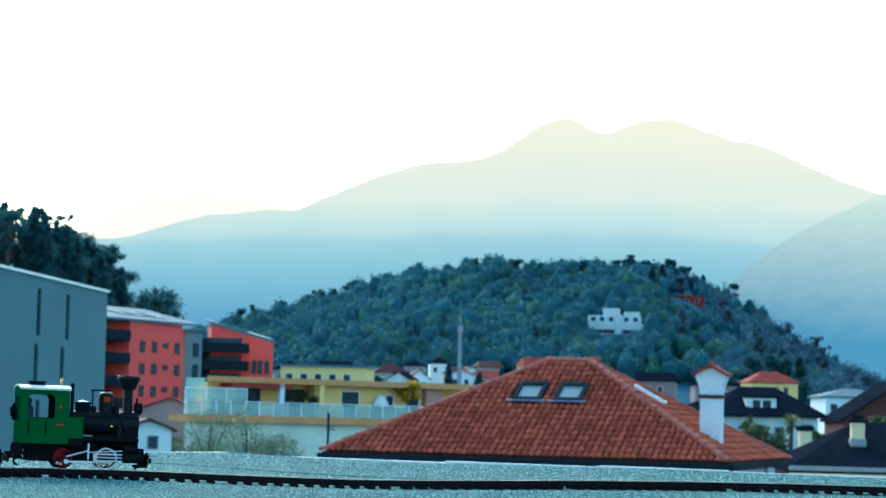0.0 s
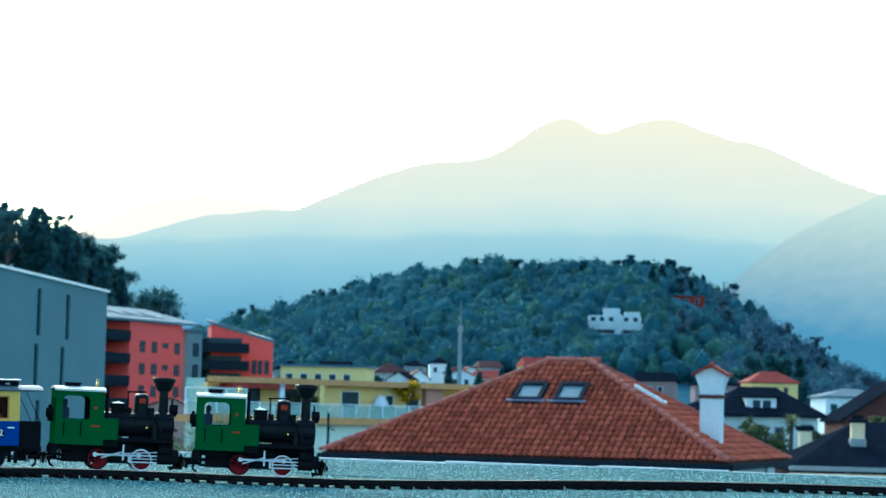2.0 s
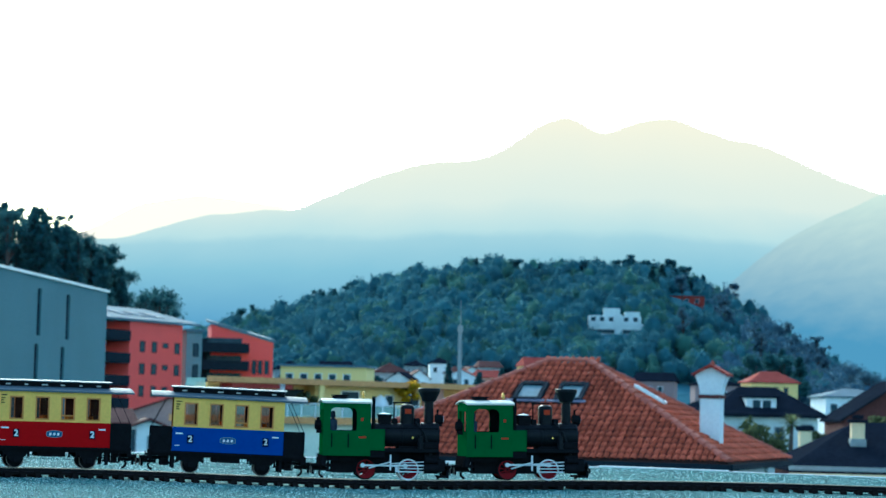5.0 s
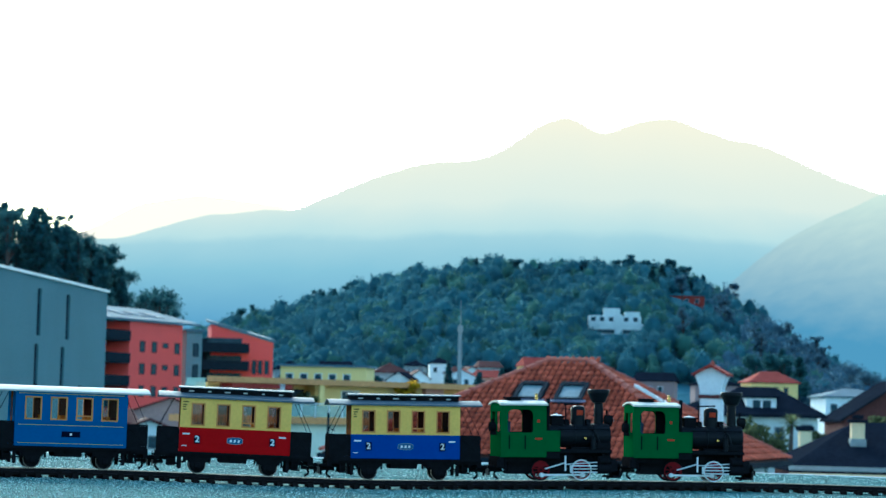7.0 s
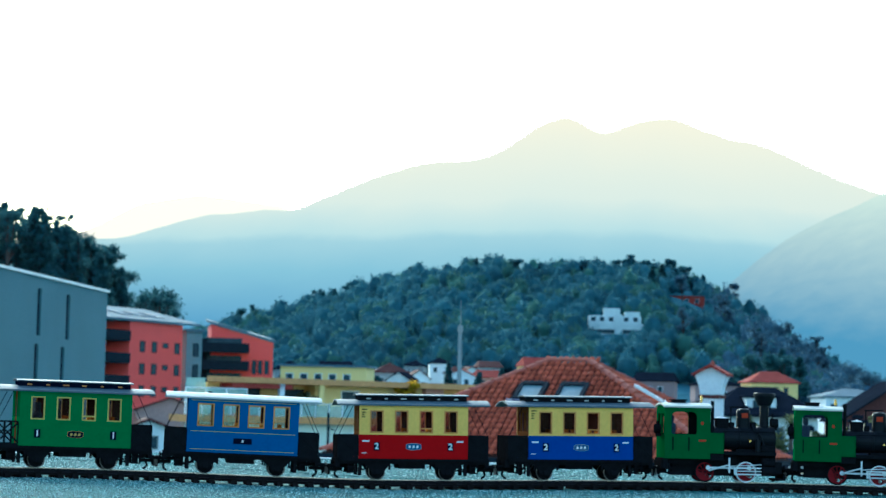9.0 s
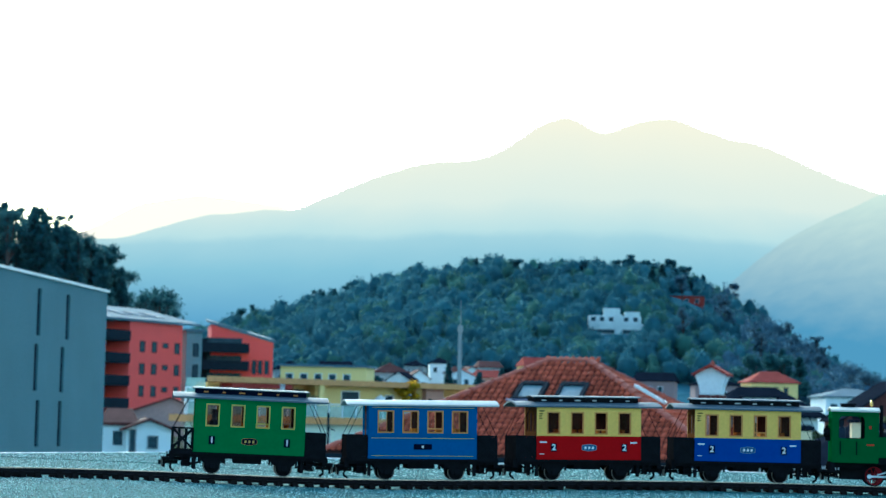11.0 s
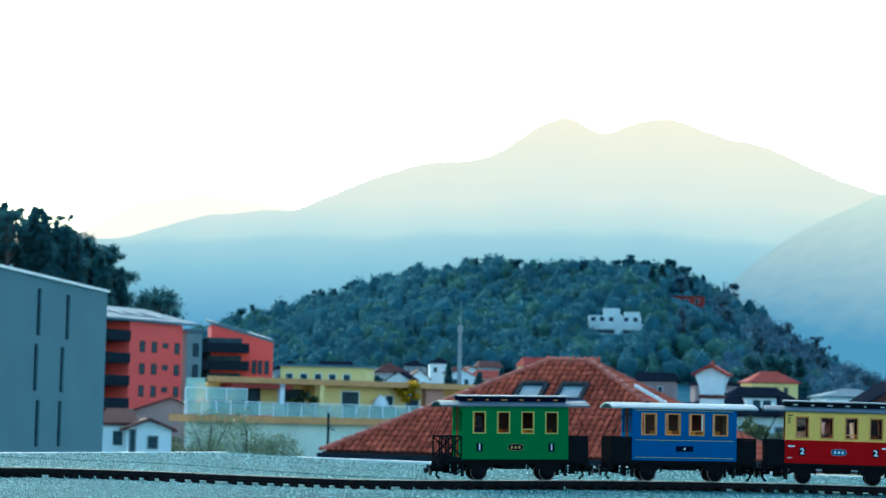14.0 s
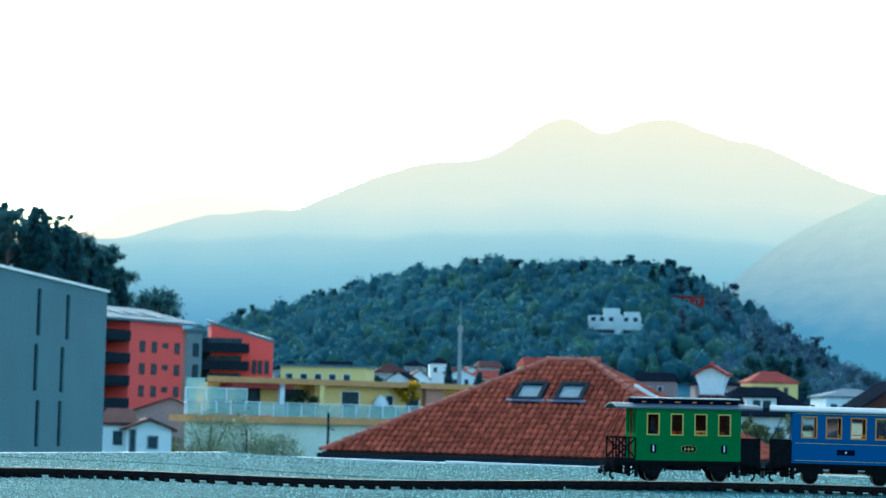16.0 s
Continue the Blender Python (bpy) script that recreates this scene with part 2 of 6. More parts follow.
def ring(bm, r0, r1, y0, y1, seg=24, cx=0.0, cz=0.0):
    """A flat ring about the y axis."""
    for ra, rb in ((r0, r1),):
        vs = []
        for i in range(seg):
            a = 2 * math.pi * i / seg
            c, s = math.cos(a), math.sin(a)
            vs.append([bm.verts.new((cx + r * c, y, cz + r * s)) for r, y in ((ra, y0), (rb, y0), (rb, y1), (ra, y1))])
        for i in range(seg):
            a, b = vs[i], vs[(i + 1) % seg]
            for k in range(4):
                bm.faces.new((a[k], a[(k + 1) % 4], b[(k + 1) % 4], b[k]))
    bmesh.ops.recalc_face_normals(bm, faces=bm.faces)
    return bm


def sheet(name, verts, faces, material, smooth=False):
    me = bpy.data.meshes.new(name)
    me.from_pydata([tuple(v) for v in verts], [], [tuple(f) for f in faces])
    if smooth:
        for p in me.polygons:
            p.use_smooth = True
    me.materials.append(M[material] if isinstance(material, str) else material)
    return new(name, me)


def letters(body, size, depth):
    cu = bpy.data.curves.new("figure_text", "FONT")
    cu.body, cu.size, cu.extrude, cu.offset = body, size, depth, size * 0.025
    cu.align_x, cu.align_y = "CENTER", "CENTER"
    ob = bpy.data.objects.new("figure_text", cu)
    scene.collection.objects.link(ob)
    me = bpy.data.meshes.new_from_object(ob.evaluated_get(bpy.context.evaluated_depsgraph_get()))
    bpy.data.objects.remove(ob)
    return me


# ---------------------------------------------------------------- the flat roof on which the track lies
TRACK = [(-0.83, 4.22, 0.0402), (-0.737, 4.256, 0.0416), (-0.642, 4.29, 0.041), (-0.544, 4.318, 0.0394), (-0.445, 4.339, 0.0371),
         (-0.344, 4.354, 0.0345), (-0.242, 4.366, 0.0329), (-0.14, 4.379, 0.0317), (-0.037, 4.393, 0.0324), (0.067, 4.411, 0.0346),
         (0.172, 4.432, 0.0365), (0.278, 4.456, 0.0384), (0.385, 4.48, 0.0392), (0.492, 4.498, 0.0399), (0.6, 4.508, 0.0403),
         (0.705, 4.505, 0.0401), (0.809, 4.492, 0.0393)]
S_START = -0.858
_k = np.array(TRACK)
_l = _k[0] + (_k[0] - _k[2]) / np.linalg.norm((_k[0] - _k[2])[:2]) * np.linspace(2.4, 0.12, 20)[:, None] * np.array([1, 1, 0])
_r = _k[-1] + (_k[-1] - _k[-3]) / np.linalg.norm((_k[-1] - _k[-3])[:2]) * np.linspace(0.12, 2.6, 20)[:, None] * np.array([1, 1, 0])
_p = np.vstack([_l, _k, _r])
_s = np.concatenate([[0], np.cumsum(np.hypot(*np.diff(_p[:, :2], axis=0).T))])
_s += S_START - _s[20]
_fine = np.arange(_s[0], _s[-1], 0.01)
_ker = np.exp(-np.linspace(-2, 2, 15) ** 2)
_ker /= _ker.sum()
_path = np.stack([np.convolve(np.pad(np.interp(_fine, _s, _p[:, i]), 7, mode="reflect", reflect_type="odd"), _ker, "valid") for i in range(3)], 1)


def on_track(s):
    return Vector([float(np.interp(s, _fine, _path[:, i])) for i in range(3)])


def rail_height(x):
    return float(np.interp(x, _path[:, 0], _path[:, 2]))


def build_roof():
    c = Vector((-0.67, 7.57))
    er, el = Vector((0.774, -0.633)), Vector((-0.437, -0.90))
    er.normalize(), el.normalize()
    verts, faces = [], []
    n, mm = 150, 150
    for i in range(n + 1):
        for j in range(mm + 1):
            a, b = 16 * (i / n) ** 1.3, 14 * (j / mm) ** 1.3
            p = c + er * a + el * b
            z = rail_height(p.x) - 0.0168 + 0.004 * noise.noise(Vector((p.x * 0.9, p.y * 0.9, 0))) * min(1, abs(p.y - 4.4))
            verts.append((p.x, p.y, z))
    for i in range(n):
        for j in range(mm):
            k = i * (mm + 1) + j
            faces.append((k, k + mm + 1, k + mm + 2, k + 1))
    ob = sheet("flat_roof", verts, faces, "felt", True)
    tagged(ob, "pale green-grey mineral roofing felt on a flat roof", "flat roof", kind="structure")
    body = bmesh.new()
    pts = [c, c + er * 16, c + er * 16 + el * 14, c + el * 14]
    lo = [body.verts.new((p.x, p.y, -9.0)) for p in pts]
    hi = [body.verts.new((p.x, p.y, -0.02)) for p in pts]
    for i in range(4):
        body.faces.new((lo[i], lo[(i + 1) % 4], hi[(i + 1) % 4], hi[i]))
    bmesh.ops.recalc_face_normals(body, faces=body.faces)
    w = part("wall_below_roof", body, "render_white")
    tagged(w, "plain rendered walls under the flat roof", "wall", kind="structure")
    for k, off in enumerate((1.5,)):
        bm = bmesh.new()
        n_ = 40
        vs = []
        for q in range(n_ + 1):
            pp = c + el * (off + 0.006 * math.sin(q * 1.7 + k)) + er * (0.05 + 6.0 * q / n_)
            z_ = rail_height(pp.x) - 0.0168 + 0.004 * noise.noise(Vector((pp.x * 0.9, pp.y * 0.9, 0))) * min(1, abs(pp.y - 4.4))
            vs.append([bm.verts.new((pp.x + el.x * w_, pp.y + el.y * w_, z_ + h_)) for w_, h_ in ((-0.02, -0.003), (-0.006, 0.0016), (0.006, 0.0016), (0.010, -0.003))])
        for u_, v_ in zip(vs, vs[1:]):
            for i_ in range(3):
                bm.faces.new((u_[i_], u_[i_ + 1], v_[i_ + 1], v_[i_]))
        sm_ = part("felt_seam", bm, "felt", ob)
    trim = thing("roof_edge_trim", pose(0, 0, 0), "white metal edging strips along the flat roof", "trim", kind="structure")
    for d, lens in ((er, (0.9, 0.55, 0.42, 1.2, 1.6, 1.8)), (el, (1.3, 1.5, 1.8, 2.0))):
        s = 0.0
        for q, ln in enumerate(lens):
            a, b = c + d * s, c + d * (s + ln - 0.006)
            ang = math.atan2(d.y, d.x)
            za = rail_height((a.x + b.x) / 2) - 0.0168
            up = 0.0022 + 0.002 * ((q * 7) % 3) / 2
            pc = part("edge_strip", box(0, (b - a).length, -0.008, 0.008, -0.05, up, bevel=0.001), "flash", trim)
            pc.matrix_basis = pose(a.x, a.y, za, 0, 0, math.degrees(ang))
            s += ln


def build_track():
    tr = thing("railway_track", pose(0, 0, 0), "model railway track with brown rails on dark plastic sleepers", "railway track", kind="structure")
    s0, s1 = -2.6, 2.7
    for side in (-1, 1):
        for nm, prof, ma in (("rail", [(-0.004, 0.0), (0.004, 0.0), (0.004, 0.001), (0.0008, 0.002), (0.0008, 0.0055), (0.0017, 0.006), (0.0017, 0.0078), (-0.0017, 0.0078), (-0.0017, 0.006), (-0.0008, 0.0055), (-0.0008, 0.002), (-0.004, 0.001)], "rail"),
                             ("rail_head", [(-0.0014, 0.0077), (0.0014, 0.0077), (0.0013, 0.0083), (-0.0013, 0.0083)], "railtop")):
            verts, faces = [], []
            ss = np.arange(s0, s1, 0.02)
            for s in ss:
                p, q = on_track(s), on_track(s + 0.005)
                t = (q - p).normalized()
                nrm = Vector((-t.y, t.x, 0)).normalized()
                for a, h in prof:
                    verts.append(p + nrm * (side * 0.0232 + a) + Vector((0, 0, h - 0.0083)))
            k = len(prof)
            for i in range(len(ss) - 1):
                for j in range(k):
                    faces.append((i * k + j, i * k + (j + 1) % k, (i + 1) * k + (j + 1) % k, (i + 1) * k + j))
            ob = sheet(nm, verts, faces, ma)
            ob.parent = tr
    bm = bmesh.new()
    prism(bm, [(-0.0056, -0.0170), (0.0056, -0.0170), (0.0050, -0.0095), (-0.0050, -0.0095)], -0.045, 0.045)
    for yy in (-0.0232, 0.0232):
        bx(bm, -0.0045, 0.0045, yy - 0.006, yy + 0.006, -0.0096, -0.0062)
    for side in (-1, 1):
        verts, faces = [], []
        ss = np.arange(s0, s1, 0.02)
        for q_ in ss:
            p, q = on_track(q_), on_track(q_ + 0.005)
            t = (q - p).normalized()
            nrm = Vector((-t.y, t.x, 0)).normalized()
            for a, h in ((-0.003, -0.0118), (0.003, -0.0118), (0.003, -0.0082), (-0.003, -0.0082)):
                verts.append(p + nrm * (side * 0.0232 + a) + Vector((0, 0, h)))
        for i in range(len(ss) - 1):
            for j in range(4):
                faces.append((i * 4 + j, i * 4 + (j + 1) % 4, (i + 1) * 4 + (j + 1) % 4, (i + 1) * 4 + j))
        web = sheet("sleeper_web", verts, faces, "sleeper")
        web.parent = tr
    first = None
    i = 0
    s = s0
    while s < s1:
        p, q = on_track(s), on_track(s + 0.01)
        a = math.degrees(math.atan2(q.y - p.y, q.x - p.x))
        m = pose(p.x, p.y, p.z, 0, 0, a + random.uniform(-1, 1))
        if first is None:
            first = part("sleeper", bm, "sleeper", tr)
            first.matrix_basis = m
        else:
            same("sleeper", first, m, tr)
        i += 1
        s += 0.0392 if i % 11 == 0 else 0.0278
    bj = bmesh.new()
    bx(bj, -0.011, 0.011, -0.0025, -0.0008, -0.0078, -0.002)
    bx(bj, -0.011, 0.011, 0.0008, 0.0025, -0.0078, -0.002)
    for s in np.arange(s0 + 0.3, s1, 0.3166):
        p, q = on_track(s), on_track(s + 0.01)
        a = math.atan2(q.y - p.y, q.x - p.x)
        for side in (-1, 1):
            o = Vector((-math.sin(a), math.cos(a), 0)) * side * 0.0232
            jo = part("rail_joiner", bj.copy(), "rail", tr)
            jo.matrix_basis = pose(p.x + o.x, p.y + o.y, p.z, 0, 0, math.degrees(a))
    bj.free()


def build_granules():
    """Loose mineral granules that stand up from the felt."""
    rng = np.random.default_rng(8)
    n = 72000
    y = np.where(rng.random(n) < 0.55, rng.uniform(2.7, 4.34, n), rng.uniform(4.5, 7.5, n))
    x = rng.uniform(-0.205, 0.205, n) * y
    edge_r = 7.57 - (x + 0.67) * 0.818
    edge_l = 7.57 + (x + 0.67) * 2.06
    keep = (y < edge_r - 0.03) & (y < edge_l - 0.03)
    x, y = x[keep], y[keep]
    n = len(x)
    tz = np.interp(x, _path[:, 0], _path[:, 2]) - 0.0168
    dz = np.array([0.004 * noise.noise(Vector((a * 0.9, b * 0.9, 0))) * min(1, abs(b - 4.4)) for a, b in zip(x, y)])
    c = np.stack([x, y, tz + dz], 1)
    r = rng.uniform(0.0006, 0.0016, (n, 1, 1)) * (y / 4.2)[:, None, None]
    base = np.array([(-1, 0, 0), (0, -1, 0), (1, 0, 0), (0, 1, 0), (0, 0, 0.9)], float)
    v = c[:, None, :] + base[None] * r * rng.uniform(0.7, 1.3, (n, 5, 1)) + np.array([0, 0, -0.0002])
    f = np.array([(0, 1, 4), (1, 2, 4), (2, 3, 4), (3, 0, 4)])
    faces = (np.arange(n)[:, None, None] * 5 + f[None]).reshape(-1, 3)
    me = bpy.data.meshes.new("roof_granules")
    me.from_pydata(v.reshape(-1, 3).tolist(), [], faces.tolist())
    me.materials.append(M["grit"])
    tagged(new("roof_granules", me), "pale and dark mineral granules on the roofing felt", "granules", kind="stuff")


def build_track_box():
    h = thing("point_motor", pose(-0.765, 4.175, rail_height(-0.78) - 0.0170, 0, 0, 20), "small black plastic motor box beside the track", "motor box")
    bm = box(-0.11, 0.0, -0.016, 0.016, 0.0, 0.016, bevel=0.002)
    part("case", bm, "black", h)
    part("lid", box(-0.105, -0.006, -0.013, 0.013, 0.0161, 0.0195, bevel=0.0012), "sleeper", h)


build_roof()
build_granules()
build_track()
build_track_box()


# ---------------------------------------------------------------- the train
def wheelset(parent, name, x, r, red=False):
    """An axle that carries its two wheels and turns about y."""
    w = part("axle", cy(bmesh.new(), (0, -0.026, 0), (0, 0.026, 0), 0.002, seg=8), "black", parent)
    w.matrix_basis = pose(x, 0, r)
    for y in (-0.0235, 0.0205):
        bm = bmesh.new()
        if red:
            ring(bm, r * 0.76, r * 0.9, y, y + 0.003)
            cy(bm, (0, y - 0.0005, 0), (0, y + 0.0035, 0), r * 0.26, seg=12)
            for i in range(10):
                a = 2 * math.pi * i / 10
                cy(bm, (0, y + 0.0015, 0), (r * 0.8 * math.cos(a), y + 0.0015, r * 0.8 * math.sin(a)), r * 0.055, seg=5)
            part(name, bm, "wred", w)
            part("tyre", ring(bmesh.new(), r * 0.87, r, y - 0.0004, y + 0.0034), "steel" if x > 0 else "black", w)
            pts = [(r * 0.86 * math.cos(a), r * 0.86 * math.sin(a)) for a in [math.radians(110 + 14 * i) for i in range(11)]]
            part("counterweight", prism(bmesh.new(), pts, y + 0.0003, y + 0.0027), "wred", w)
        else:
            cy(bm, (0, y, 0), (0, y + 0.003, 0), r, seg=20)
            ring(bm, r * 0.7, r * 0.86, y - 0.0008, y + 0.0005)
            wh = part(name, bm, "black", w)
            part("tyre", ring(bmesh.new(), r * 0.9, r * 1.005, y - 0.0012, y + 0.0006), "tyre", wh)
    return w


def coupler(parent, x, d):
    bm = bmesh.new()
    bx(bm, min(x - d * 0.012, x + d * 0.020), max(x - d * 0.012, x + d * 0.020), -0.007, 0.007, 0.0155, 0.0215)
    bx(bm, min(x - d * 0.02, x + d * 0.018), max(x - d * 0.02, x + d * 0.018), -0.016, 0.016, 0.022, 0.028, bevel=0.0015)
    cy(bm, (x + d * 0.013, -0.006, 0.009), (x + d * 0.013, -0.006, 0.028), 0.0022, seg=8)
    bx(bm, min(x - d * 0.004, x + d * 0.004), max(x - d * 0.004, x + d * 0.004), -0.035, 0.035, 0.0235, 0.039)
    bx(bm, min(x + d * 0.020, x + d * 0.023), max(x + d * 0.020, x + d * 0.023), -0.011, 0.011, 0.013, 0.022, bevel=0.001)
    for k in range(5):
        a0, a1 = -0.5 + k * 0.28, -0.5 + (k + 1) * 0.28
        cy(bm, (x - d * (0.030 - 0.02 * math.cos(a0)) + d * 0.012, 0, 0.013 - 0.010 * math.sin(a0) - 0.002), (x - d * (0.030 - 0.02 * math.cos(a1)) + d * 0.012, 0, 0.013 - 0.010 * math.sin(a1) - 0.002), 0.0021, seg=6)
    cp = part("coupling", bm, "black", parent)
    pin = cy(bmesh.new(), (x + d * 0.017, -0.013, 0.010), (x + d * 0.017, -0.013, 0.027), 0.0016, seg=8)
    cy(pin, (x + d * 0.017, -0.013, 0.0265), (x + d * 0.017, -0.013, 0.0285), 0.0030, seg=8)
    part("coupling_pin", pin, "tyre", cp)


def arc_roof(x0, x1, w, z0, rise, t, seg=14):
    bm = bmesh.new()
    pts = []
    for i in range(seg + 1):
        u = -1 + 2 * i / seg
        pts.append((u * w, z0 + rise * (1 - u * u)))
    for i in range(seg + 1):
        u = 1 - 2 * i / seg
        pts.append((u * w, z0 + rise * (1 - u * u) + t))
    a = [bm.verts.new((x0, y, z)) for y, z in pts]
    b = [bm.verts.new((x1, y, z)) for y, z in pts]
    n = len(pts)
    for i in range(n):
        bm.faces.new((a[i], a[(i + 1) % n], b[(i + 1) % n], b[i]))
    for i in range(seg):
        bm.faces.new((a[i], a[i + 1], a[n - 2 - i], a[n - 1 - i]))
        bm.faces.new((b[i], b[i + 1], b[n - 2 - i], b[n - 1 - i]))
    bmesh.ops.recalc_face_normals(bm, faces=bm.faces)
    return bm


def coach(name, label, lower, upper, frame_mat, roof_mat, clerestory=True, digit="2", emblem="plate", wide=0.025, lines=False):
    c = thing(name, pose(0, 0, 0), label, "model railway coach", "coaches of the train")
    L, W, z0, zs, z1 = 0.0995, 0.044, 0.039, 0.0815, 0.1365
    wins = [-0.068, -0.0227, 0.0227, 0.068]
    wz0, wz1 = 0.0855, 0.1265
    # lower side panels, then the window band
    bm = bmesh.new()
    for s in (-1, 1):
        bx(bm, -L, L, min(s * W, s * (W - 0.002)), max(s * W, s * (W - 0.002)), z0, zs)
        bx(bm, -L, L, min(s * (W + 0.0006), s * W), max(s * (W + 0.0006), s * W), zs - 0.001, zs + 0.0006)
    for s in (-1, 1):
        for y0, y1 in ((-W + 0.002, -0.012), (0.012, W - 0.002)):
            bx(bm, min(s * L, s * (L - 0.002)), max(s * L, s * (L - 0.002)), y0, y1, z0, zs)
    part("lower_panel", bm, lower, c)
    bm = bmesh.new()
    for s in (-1, 1):
        ya, yb = min(s * W, s * (W - 0.002)), max(s * W, s * (W - 0.002))
        bx(bm, -L, L, ya, yb, zs, wz0)
        bx(bm, -L, L, ya, yb, wz1, z1)
        ed = [-L] + [e for w in wins for e in (w - wide / 2, w + wide / 2)] + [L]
        for i in range(0, len(ed), 2):
            bx(bm, ed[i], ed[i + 1], ya, yb, wz0, wz1)
        xa, xb = min(s * L, s * (L - 0.002)), max(s * L, s * (L - 0.002))
    part("window_band", bm, upper, c)
    # cream coaches' ends and all end doors carry the platform roof's shade as colour
    for s in (-1, 1):
        bm = bmesh.new()
        xa, xb = min(s * L, s * (L - 0.002)), max(s * L, s * (L - 0.002))
        for y0, y1 in ((-W + 0.002, -0.034), (-0.018, -0.012), (0.012, 0.018), (0.034, W - 0.002)):
            bx(bm, xa, xb, y0, y1, zs, z1)
        for y0, y1 in ((-0.034, -0.018), (0.018, 0.034)):
            bx(bm, xa, xb, y0, y1, zs, 0.09)
            bx(bm, xa, xb, y0, y1, 0.125, z1)
        part("end_wall", bm, "endwood_shaded" if upper == "cream" else upper, c)
    for s in (-1, 1):
        bm = bmesh.new()
        bx(bm, min(s * L, s * (L - 0.001)), max(s * L, s * (L - 0.001)), -0.012, 0.012, z0, 0.09)
        bx(bm, min(s * L, s * (L - 0.001)), max(s * L, s * (L - 0.001)), -0.012, 0.012, 0.124, z1)
        for y in (-0.012, 0.009):
            bx(bm, min(s * L, s * (L - 0.001)), max(s * L, s * (L - 0.001)), y, y + 0.003, 0.09, 0.124)
        part("end_door", bm, "endwood_shaded", c)
    for s in (-1, 1):
        for i, w in enumerate(wins):
            bm = bmesh.new()
            ya, yb = sorted((s * (W + 0.0009), s * (W - 0.0025)))
            a, b, t = w - wide / 2, w + wide / 2, 0.0024
            bx(bm, a, a + t, ya, yb, wz0, wz1)
            bx(bm, b - t, b, ya, yb, wz0, wz1)
            bx(bm, a + t, b - t, ya, yb, wz0, wz0 + t)
            bx(bm, a + t, b - t, ya, yb, wz1 - t, wz1)
            if i == 2 and s < 0:
                bx(bm, a + t, b - t, ya + 0.001, yb, wz0 + 0.007, wz0 + 0.0095)
            wf = part("window", bm, frame_mat, c)
            if not (i == 2 and s < 0):
                pn = part("pane", box(a + t, b - t, s * (W - 0.0012), s * (W - 0.0008), wz0 + t, wz1 - t), "tinted" if clerestory else "glass", wf)
                pn.visible_shadow = False
    bm = bmesh.new()
    for s in (-1, 1):
        ya, yb = sorted((s * (W - 0.0032), s * (W - 0.0026)))
        bx(bm, -L + 0.002, L - 0.002, ya, yb, z0, wz0 + 0.001)
        bx(bm, -L + 0.002, L - 0.002, ya, yb, wz1 - 0.001, z1)
        ed = [-L + 0.002] + [e for w in wins for e in (w - wide / 2 + 0.001, w + wide / 2 - 0.001)] + [L - 0.002]
        for i in range(0, len(ed), 2):
            bx(bm, ed[i], ed[i + 1], ya, yb, wz0 + 0.001, wz1 - 0.001)
        for y0, y1 in ((-W + 0.004, -0.008), (0.008, W - 0.004)):
            bx(bm, s * (L - 0.0035) - 0.0005, s * (L - 0.0035) + 0.0005, y0, y1, z0, z1)
    part("interior_lining", bm, "lining", c)
    part("floor_plate", box(-0.136, 0.136, -W + 0.002, W - 0.002, 0.034, 0.0388), "black", c)
    # seats
    for x in (-0.08, -0.045, -0.01, 0.035, 0.068):
        bm = bmesh.new()
        for y0, y1 in ((-0.038, -0.010), (0.010, 0.038)):
            bx(bm, x - 0.010, x + 0.010, y0, y1, 0.055, 0.060)
            bx(bm, x - 0.0015, x + 0.0015, y0, y1, 0.060, 0.094)
            bx(bm, x - 0.008, x + 0.008, y0, y1, 0.039, 0.055)
        part("seat", bm, "seat", c)
    if digit == "1":
        bm = lathe(bmesh.new(), [(0.006, 0.060), (0.0085, 0.075), (0.0085, 0.094), (0.004, 0.100), (0.0055, 0.106), (0.0055, 0.113), (0.003, 0.117)], 12, Matrix.Translation((-0.064, -0.022, 0)))
        part("passenger_figurine", bm, "figure", c)
    # roof
    part("roof", arc_roof(-0.14, 0.14, 0.0485, 0.1345, 0.0085, 0.0028), roof_mat, c, smooth=False)
    if clerestory:
        bm = bmesh.new()
        for s in (-1, 1):
            ya, yb = sorted((s * 0.021, s * 0.0225))
            bx(bm, -0.10, 0.10, ya, yb, 0.141, 0.1455)
            bx(bm, -0.10, 0.10, ya, yb, 0.1505, 0.153)
            bx(bm, -0.10, 0.10, min(s * 0.0195, s * 0.021), max(s * 0.0195, s * 0.021), 0.1455, 0.1505)
            for i in range(7):
                x = -0.10 + i * 0.0323
                bx(bm, x, x + 0.0062, ya, yb, 0.1455, 0.1505)
        for x in (-0.10, 0.0985):
            bx(bm, x, x + 0.0015, -0.021, 0.021, 0.141, 0.153)
        cl = part("clerestory", bm, "black" if frame_mat == "woodframe" else "plate", c)
        # small white or orange boxes of uneven width paint glints along the dark band
        for i in range(6):
            for s in (-1, 1):
                wd = (0.0045, 0.003, 0.0055, 0.004, 0.0025, 0.004)[i]
                part("clerestory_pane", box(-0.0808 + i * 0.0323 - wd, -0.0808 + i * 0.0323 + wd, min(s * 0.0214, s * 0.0219), max(s * 0.0214, s * 0.0219), 0.1462, 0.1486), "wroof" if upper == "cream" else "woodframe", cl)
